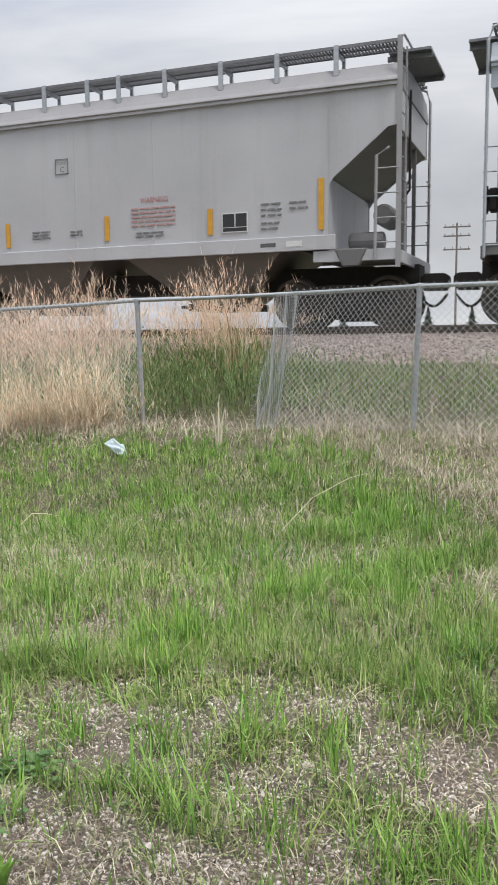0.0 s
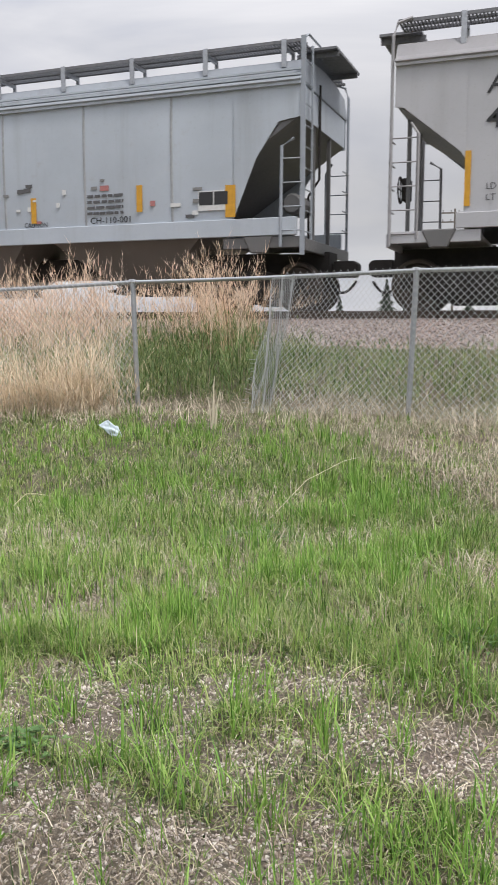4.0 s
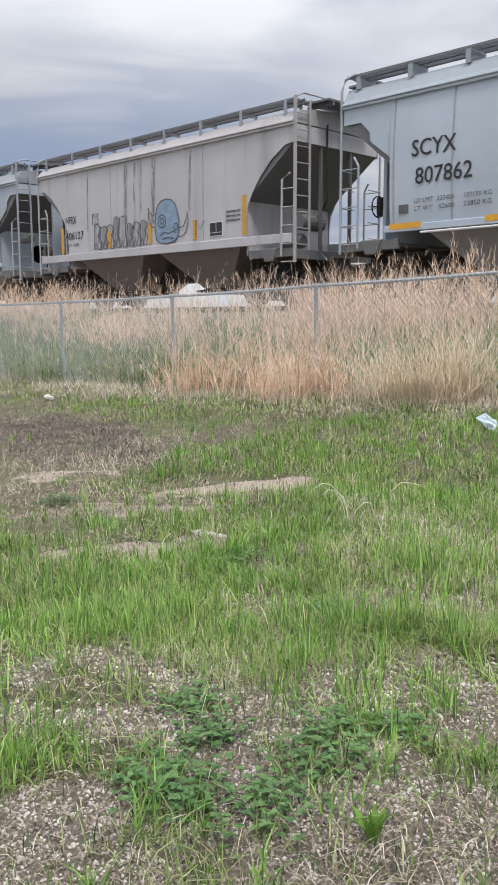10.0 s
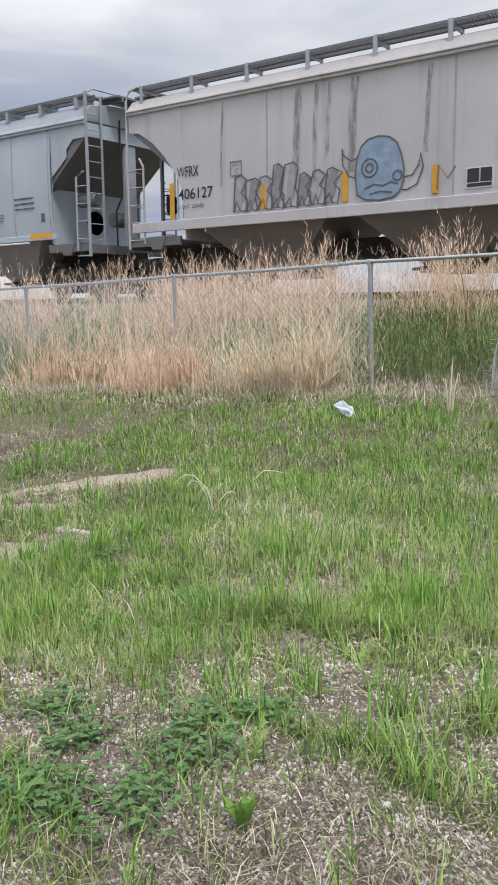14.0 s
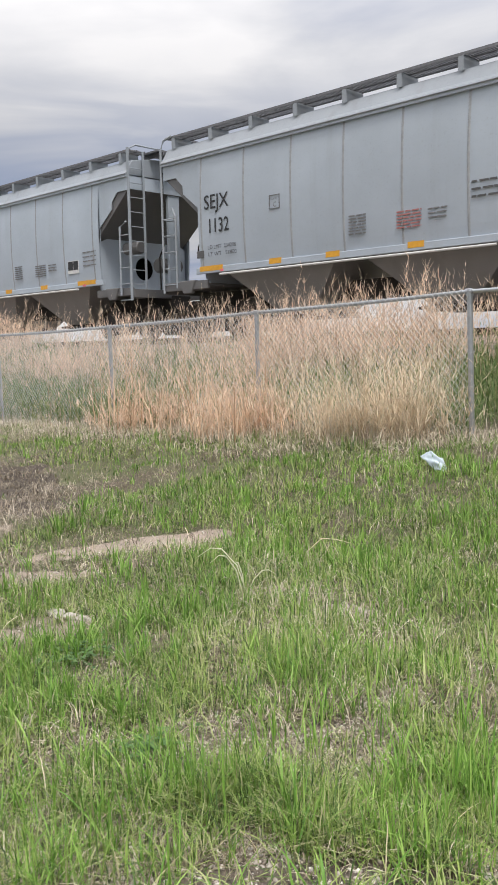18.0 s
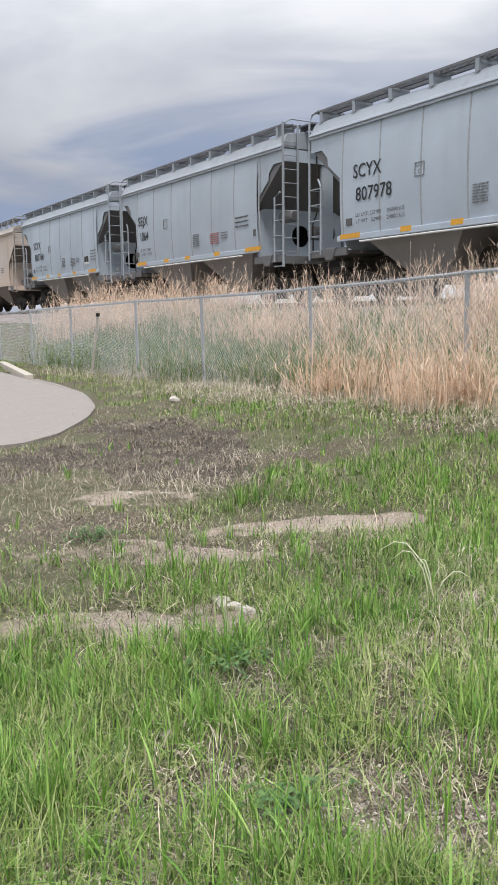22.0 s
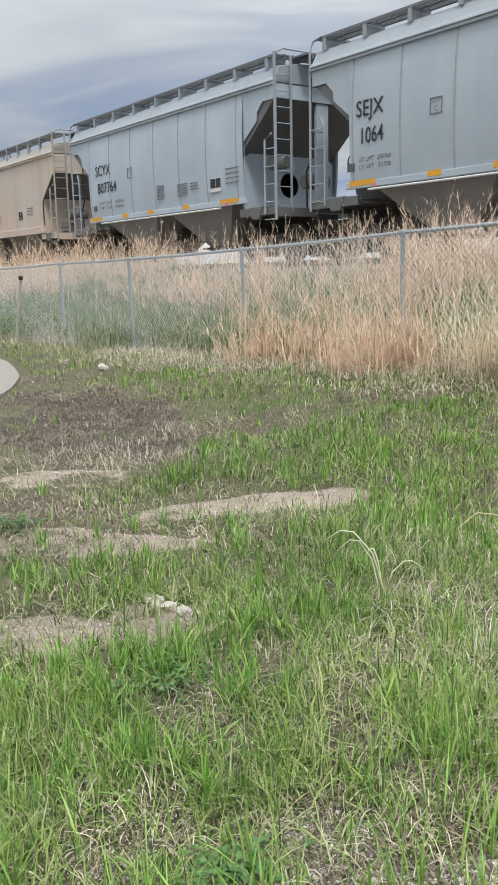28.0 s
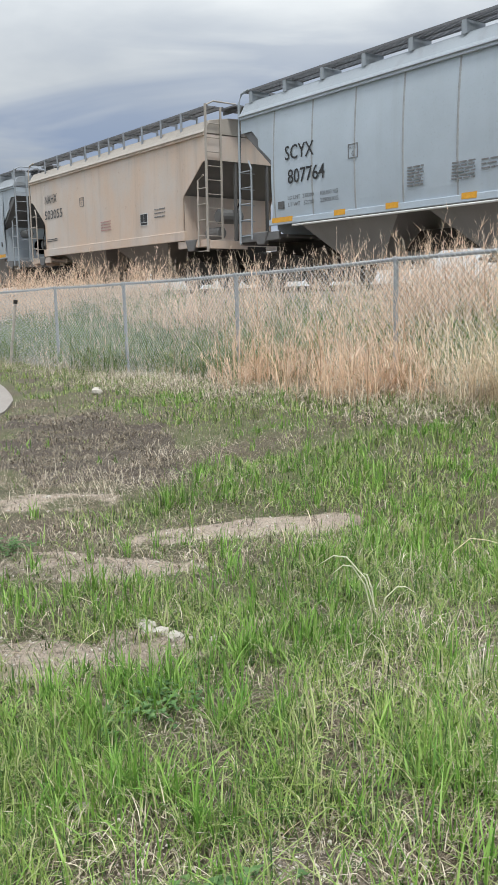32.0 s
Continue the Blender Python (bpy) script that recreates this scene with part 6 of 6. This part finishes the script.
    tagged(bulk("outlying_grass", *blade_arrays(x, y, ground_z(x, y) - 0.005, RNG.uniform(0.06, 0.17, n), RNG.beta(1.4, 1.8, n) * 1.2, RNG.uniform(0.006, 0.012, n)), GRASS), "thin spring grass over the open ground", "grass", kind="stuff")
    # low weeds with three round leaflets
    spots = [(2.74, -7.08, 0.07), (3.21, -7.08, 0.09), (3.26, -7.30, 0.09), (3.0, -7.41, 0.09), (3.13, -6.93, 0.08), (3.09, -7.42, 0.07), (3.24, -6.80, 0.06), (2.92, -7.2, 0.07), (4.25, -5.65, 0.12), (2.4, -6.13, 0.06), (-0.74, -5.38, 0.12), (3.0, -4.35, 0.16), (1.5, -5.75, 0.12)]
    X, Y = [], []
    for cx, cy, r in spots:
        k = int(1150 * r)
        X.append(RNG.normal(cx, r * 0.75, k))
        Y.append(RNG.normal(cy, r * 0.75, k))
    x, y = np.concatenate(X), np.concatenate(Y)
    n = len(x)
    sets = []
    hz = ground_z(x, y) + RNG.uniform(0.012, 0.05, n)
    az = RNG.uniform(0, 6.28, n)
    for k in range(3):
        sets.append(blade_arrays(x, y, hz, RNG.uniform(0.011, 0.021, n), RNG.uniform(0.9, 1.2, n), RNG.uniform(0.010, 0.017, n), az + 2.09 * k, droop=0.7))
    sets.append(blade_arrays(x, y, ground_z(x, y), hz - ground_z(x, y) + 0.003, np.zeros(n), np.full(n, 0.002)))
    tagged(bulk("low_weeds", *joined(*sets), WEED), "low dark green weeds with three round leaflets", "weeds", kind="stuff")


# ---- single things on the ground ----
def rock(name, x, y, r, squash, mat, label, seed):
    bm = bmesh.new()
    bmesh.ops.create_icosphere(bm, subdivisions=2, radius=1)
    rnd = random.Random(seed)
    o = Vector((rnd.uniform(0, 50), rnd.uniform(0, 50), 0))
    for v in bm.verts:
        d = 1 + 0.55 * noise.noise(v.co * 1.3 + o) + 0.2 * noise.noise(v.co * 3.5 + o)
        v.co = Vector((v.co.x * d * r, v.co.y * d * r * 0.75, v.co.z * d * r * squash))
    me = bpy.data.meshes.new(name)
    bm.to_mesh(me)
    bm.free()
    me.materials.append(mat)
    ob = new(name, me)
    ob.matrix_world = pose(x, y, float(ground_z(x, y)) + r * squash * 0.35, 0, 0, rnd.uniform(0, 360))
    return tagged(ob, label, "stone")


def make_small_things():
    for i, (x, y, r) in enumerate(((2.10, -4.70, 0.040), (2.06, -4.88, 0.032), (0.76, -5.38, 0.036), (0.82, -5.37, 0.046), (0.89, -5.36, 0.038), (0.96, -5.34, 0.040), (1.04, -5.32, 0.028), (1.14, -5.28, 0.036), (3.40, -6.00, 0.020), (3.44, -6.03, 0.016), (3.36, -6.02, 0.018), (3.42, -6.07, 0.014), (3.47, -6.0, 0.013), (3.92, -6.55, 0.014), (1.86, -6.16, 0.022), (3.70, -7.0, 0.015), (-1.95, -4.6, 0.028), (2.2, -4.93, 0.026))):
        rock("stone", x, y, r, 0.6, STONE_PALE, "pale limestone lump half sunk in the grass", 20 + i)
    rock("white_stone", -6.79, -1.76, 0.085, 0.75, STONE_PALE, "white stone lying in short grass near the fence", 5)
    rock("dark_clod", 3.53, -6.60, 0.03, 0.6, plain("dark_clod", (0.05, 0.042, 0.038), 0.9), "dark clod of earth among stone chips", 8)
    # crumpled plastic bag
    bm = bmesh.new()
    bmesh.ops.create_grid(bm, x_segments=18, y_segments=14, size=0.5)
    for v in bm.verts:
        a, b = v.co.x + 0.5, v.co.y + 0.5
        top = (-0.10 + 0.15 * a, 0.075 + 0.015 * math.sin(5 * a))
        low = (0.0 + 0.10 * a, -0.035 - 0.05 * a)
        fold = 0.022 * noise.noise(Vector((a * 3, b * 4, 1))) + 0.008 * noise.noise(Vector((a * 9, b * 7, 4)))
        v.co = Vector((low[0] + (top[0] - low[0]) * b, low[1] + (top[1] - low[1]) * b, fold + 0.03 * math.sin(math.pi * a)))
    bmesh.ops.solidify(bm, geom=bm.faces, thickness=0.004)
    me = bpy.data.meshes.new("plastic_bag")
    bm.to_mesh(me)
    bm.free()
    me.polygons.foreach_set("use_smooth", [True] * len(me.polygons))
    bag = new("plastic_bag", me)
    me.materials.append(plain("pale_blue_plastic", (0.52, 0.61, 0.68), 0.35, 0, 0.2, 12, 0.3))
    bag.matrix_world = pose(0.60, -1.72, float(ground_z(0.60, -1.72)) + 0.055, 48, 0, 28) @ Matrix.Scale(1.2, 4)
    tagged(bag, "crumpled pale blue plastic bag in the straw", "plastic bag")
    # paved apron with its kerb
    rim = [(x, y) for x, y in zip(np.linspace(-31, -4.65, 54), np.interp(np.linspace(-31, -4.65, 54), PAD_X, PAD_Y))]
    sm_rim = [((a[0] + 2 * b[0] + c[0]) / 4, (a[1] + 2 * b[1] + c[1]) / 4) for a, b, c in zip(rim, rim[1:], rim[2:])]
    rim = [rim[0]] + sm_rim + [(-4.6, -6.0), (-5.0, -8.0), (-7, -9.5), (-31, -9.5)]
    n = len(rim)
    vs = [(x, y, float(ground_z(x, y)) + 0.04) for x, y in rim] + [(x, y, float(ground_z(x, y)) - 0.2) for x, y in rim]
    fs = [(i, i + n, (i + 1) % n + n, (i + 1) % n) for i in range(n)] + [tuple(range(n))[::-1]]
    pad = new("concrete_apron", Mesh().add(vs, fs).data("concrete_apron", False, CONCRETE))
    tagged(pad, "pale concrete apron with a rounded edge", "pavement", kind="structure")
    k = Mesh()
    x0, y0, x1, y1 = -13.53, -1.77, -19.2, -0.75
    zk = float(ground_z(-14, -1.6))
    d = Vector((x1 - x0, y1 - y0, 0)).normalized()
    s = Vector((-d.y, d.x, 0)) * 0.09
    P = [Vector((x0, y0, zk)) - s, Vector((x1, y1, zk)) - s, Vector((x1, y1, zk)) + s, Vector((x0, y0, zk)) + s]
    k.add([(*p.xy, zk - 0.1) for p in P] + [(*p.xy, zk + 0.16) for p in P], [(0, 3, 2, 1), (4, 5, 6, 7), (0, 1, 5, 4), (1, 2, 6, 5), (2, 3, 7, 6), (3, 0, 4, 7)])
    kb = new("kerb", bevelled(k.data("kerb", False, KERB), 0.025, 2))
    tagged(kb, "weathered concrete kerb block at the lane end", "kerb", kind="structure")
    # leaning stake by the fence
    st = thing("steel_stake", pose(0, 0, 0))
    part("shaft", Mesh().tube([(-13.86, -0.28, float(ground_z(-13.9, -0.25)) - 0.1), (-13.52, -0.2, 0.78)], 0.03, 8).data("shaft"), plain("weathered_pale_pipe", (0.55, 0.50, 0.45), 0.7, 0.1), st)
    part("cap", Mesh().tube([(-13.52, -0.2, 0.76), (-13.505, -0.2, 0.83)], 0.045, 8).data("cap"), STEEL_DARK, st)
    tagged(st, "pale leaning pipe stake with dark cap beside the fence", "stake")
    # broad-leaved dock plant
    dk = thing("dock_plant", pose(3.49, -7.24, float(ground_z(3.49, -7.24))))
    rnd = random.Random(3)
    leaf_mat = blade_mat("dock_leaf", (0.12, 0.24, 0.045), (0.21, 0.36, 0.07))
    for i in range(11):
        m, vs = Mesh(), []
        for q in range(7):
            t = q / 6
            w = 0.011 * math.sin(math.pi * min(1, 0.12 + t * 0.9)) + 0.002
            vs += [(-w, 0.03 * t**1.5, 0.115 * t * (1 - 0.2 * t)), (0, 0.03 * t**1.5 + 0.004, 0.115 * t * (1 - 0.2 * t) - 0.003), (w, 0.03 * t**1.5, 0.115 * t * (1 - 0.2 * t))]
        m.add([(0.85 * a, 0.85 * b, 0.78 * c) for a, b, c in vs], [(3 * q + j, 3 * q + j + 1, 3 * q + j + 4, 3 * q + j + 3) for q in range(6) for j in range(2)])
        part("leaf", m.data("leaf", True), leaf_mat, dk, "", pose(0, 0, 0, rnd.uniform(-20, 12), 0, 33 * i) @ Matrix.Diagonal((1, 1, rnd.uniform(0.7, 1.2), 1)))
    tagged(dk, "bright green broad-leaved dock plant among stone chips", "plant")
    # dry stub of old stalks by the gap in the fence
    g0 = float(ground_z(1.42, -1.25))
    stub = thing("dry_stub", pose(1.42, -1.25, g0))
    for k, (dx, h, tilt) in enumerate(((0.0, 0.5, 0.02), (0.02, 0.36, 0.05), (-0.02, 0.3, -0.04), (0.01, 0.42, -0.02))):
        part("stalk", Mesh().tube([(dx, 0.01 * k, -0.02), (dx + tilt * 0.4, 0.01 * k, h * 0.6), (dx + tilt, 0.012 * k, h)], [0.008, 0.007, 0.004], 5).data("stalk"), STRAW, stub)
    tagged(stub, "short bundle of bleached dry stalks by the torn mesh", "dead plant")
    # pale dead leaves bent over in a bunch, and a broken stem beside them
    BENT = plain("bleached_leaf", (0.70, 0.70, 0.52), 0.7, 0.0, 0.2, 40)
    bent = thing("bent_dead_leaves", pose(1.33, -4.64, float(ground_z(1.33, -4.64))))
    for dx, dy, h, reach in ((0.0, 0.0, 0.20, -0.10), (0.02, 0.01, 0.24, -0.15), (-0.01, 0.02, 0.16, -0.04), (0.03, -0.01, 0.13, 0.09)):
        pts = [(dx, dy, -0.02), (dx + 0.25 * reach, dy + 0.25 * reach, h * 0.62), (dx + 0.6 * reach, dy + 0.6 * reach, h * 0.98), (dx + 0.85 * reach, dy + 0.85 * reach, h), (dx + 1.15 * reach, dy + 1.15 * reach, h * 0.82)]
        part("leaf", Mesh().tube(pts, [0.0022, 0.0028, 0.003, 0.0022, 0.0008], 5).data("leaf"), BENT, bent)
    tagged(bent, "bunch of pale dead grass leaves bent over", "dead plant")
    zb = float(ground_z(1.00, -3.75))
    stem = Mesh().tube([(1.00, -3.75, zb - 0.02), (0.99, -3.76, zb + 0.045), (1.055, -3.70, zb + 0.125), (1.12, -3.65, zb + 0.12), (1.20, -3.59, zb + 0.095)], [0.003, 0.003, 0.0026, 0.002, 0.001], 5).data("broken_stem", False, STRAW_PALE)
    tagged(new("broken_stem", stem), "thin pale stem broken over above the lawn", "dead plant")
    # a long dead stalk bent over the grass, and a dry stub by the gap
    ds = Mesh().tube([(2.95, -4.0, float(ground_z(2.95, -4.0)) + 0.03), (3.1, -3.75, -0.12), (3.25, -3.45, -0.04), (3.33, -3.3, -0.03)], [0.002, 0.0018, 0.0015, 0.0007], 5).data("dead_stalk", False, STRAW)
    tagged(new("dead_stalk", ds), "long bleached dead stalk leaning over the grass", "stalk")


# ---- beyond the line ----
def far_point(az, dist, z=0.2):
    return (4.5 + dist * math.sin(radians(az)), -8.5 + dist * math.cos(radians(az)), z)


def conifer(az, dist, h, seed):
    x, y, z = far_point(az, dist)
    t = thing("spruce_tree", pose(x, y, z))
    part("trunk", Mesh().tube([(0, 0, -0.3), (0, 0, h * 0.95)], [h * 0.02, 0.02], 7).data("trunk"), TIE_WOOD, t)
    rng = np.random.default_rng(seed)
    n = 1500
    hh = rng.random(n) ** 0.8
    r = (1 - hh) * h * 0.24 * (0.75 + 0.45 * rng.random(n)) * (0.85 + 0.25 * np.sin(hh * 40))
    a = rng.uniform(0, 6.28, n)
    bx, by, bz = np.cos(a) * r * 0.3, np.sin(a) * r * 0.3, (0.07 + hh * 0.93) * h
    v, f = blade_arrays(bx, by, bz, r * 0.95 + 0.12, np.full(n, 1.15), np.full(n, h * 0.055), a, droop=1.0)
    me = bpy.data.meshes.new("crown")
    me.from_pydata(v.tolist(), [], f.tolist())
    part("crown", me, CONIFER, t)
    tagged(t, "dark green spruce far beyond the railway", "tree", "trees beyond the railway")


CONIFER = blade_mat("spruce_needles", (0.018, 0.032, 0.02), (0.03, 0.05, 0.03), (0.045, 0.07, 0.04))


# wood colour lightened to stand in for distance haze
POLE_WOOD = plain("hazed_pole_wood", (0.20, 0.18, 0.165), 0.9)


def pole(az, dist, h):
    x, y, z = far_point(az, dist)
    t = thing("utility_pole", pose(x, y, z, 0, 0, -az))
    part("mast", Mesh().tube([(0, 0, -0.5), (0, 0, h)], [0.12, 0.08], 8).data("mast"), POLE_WOOD, t)
    for k in (0.3, 1.1, 2.3):
        c = part("crossarm", Mesh().box(-1.2, 1.2, -0.06, 0.06, h - k - 0.12, h - k).data("crossarm"), POLE_WOOD, t)
        for i in range(4):
            part("insulator", cached("insulator", lambda: Mesh().tube([(0, 0, 0), (0, 0, 0.18)], 0.05, 6).data("insulator")), HATCH, c, "", Matrix.Translation((-1.05 + 0.7 * i, 0, h - k)))
    tagged(t, "dark wooden utility pole with crossarms beyond the railway", "utility pole")


make_track()
make_fence()
make_growth()
make_small_things()
for k, (az, dist, h) in enumerate(((-11.5, 130, 7.4), (-14.6, 130, 4.9), (-9.0, 125, 5.2), (-10.3, 140, 4.0), (-16.0, 150, 3.6), (-6.2, 135, 5.5))):
    conifer(az, dist, h, 40 + k)
for az, dist, h in ((-16.6, 150, 8.0), (-19.2, 120, 9.0), (-7.25, 80, 11.0)):
    pole(az, dist, h)


# ---- what moves: the train rolls past, slowing a little ----
ROLL = [(0, 0), (3, 8.71), (6, 17.27), (9, 25.57), (12, 33.62), (15, 41.5), (18, 49.21), (21, 56.92), (24, 64.47), (27, 72.1), (30, 79.75), (32, 84.9)]


def rolled(t):
    """Metres run since the start, smooth between the times above."""
    ts, ss = [a for a, _ in ROLL], [b for _, b in ROLL]
    i = max(0, min(len(ts) - 2, int(np.searchsorted(ts, t)) - 1))
    slope = lambda k: (ss[min(k + 1, len(ss) - 1)] - ss[max(k - 1, 0)]) / (ts[min(k + 1, len(ts) - 1)] - ts[max(k - 1, 0)])
    h = ts[i + 1] - ts[i]
    u = (t - ts[i]) / h
    return (2 * u**3 - 3 * u**2 + 1) * ss[i] + (u**3 - 2 * u**2 + u) * h * slope(i) + (3 * u**2 - 2 * u**3) * ss[i + 1] + (u**3 - u**2) * h * slope(i + 1)


def motions():
    for car in TRAIN:
        x = car["ob"].location.x
        walk(car["ob"], [(t * 0.5, pose(x + rolled(t * 0.5), TRACK_Y, RAIL_Z)) for t in range(65)])
    spins = [(t * 0.2, math.degrees(rolled(t * 0.2) / WHEEL_R)) for t in range(161)]
    for ob, x in WHEELS:
        walk(ob, [(t, pose(x, 0, WHEEL_R, 0, a, 0)) for t, a in spins])


motions()
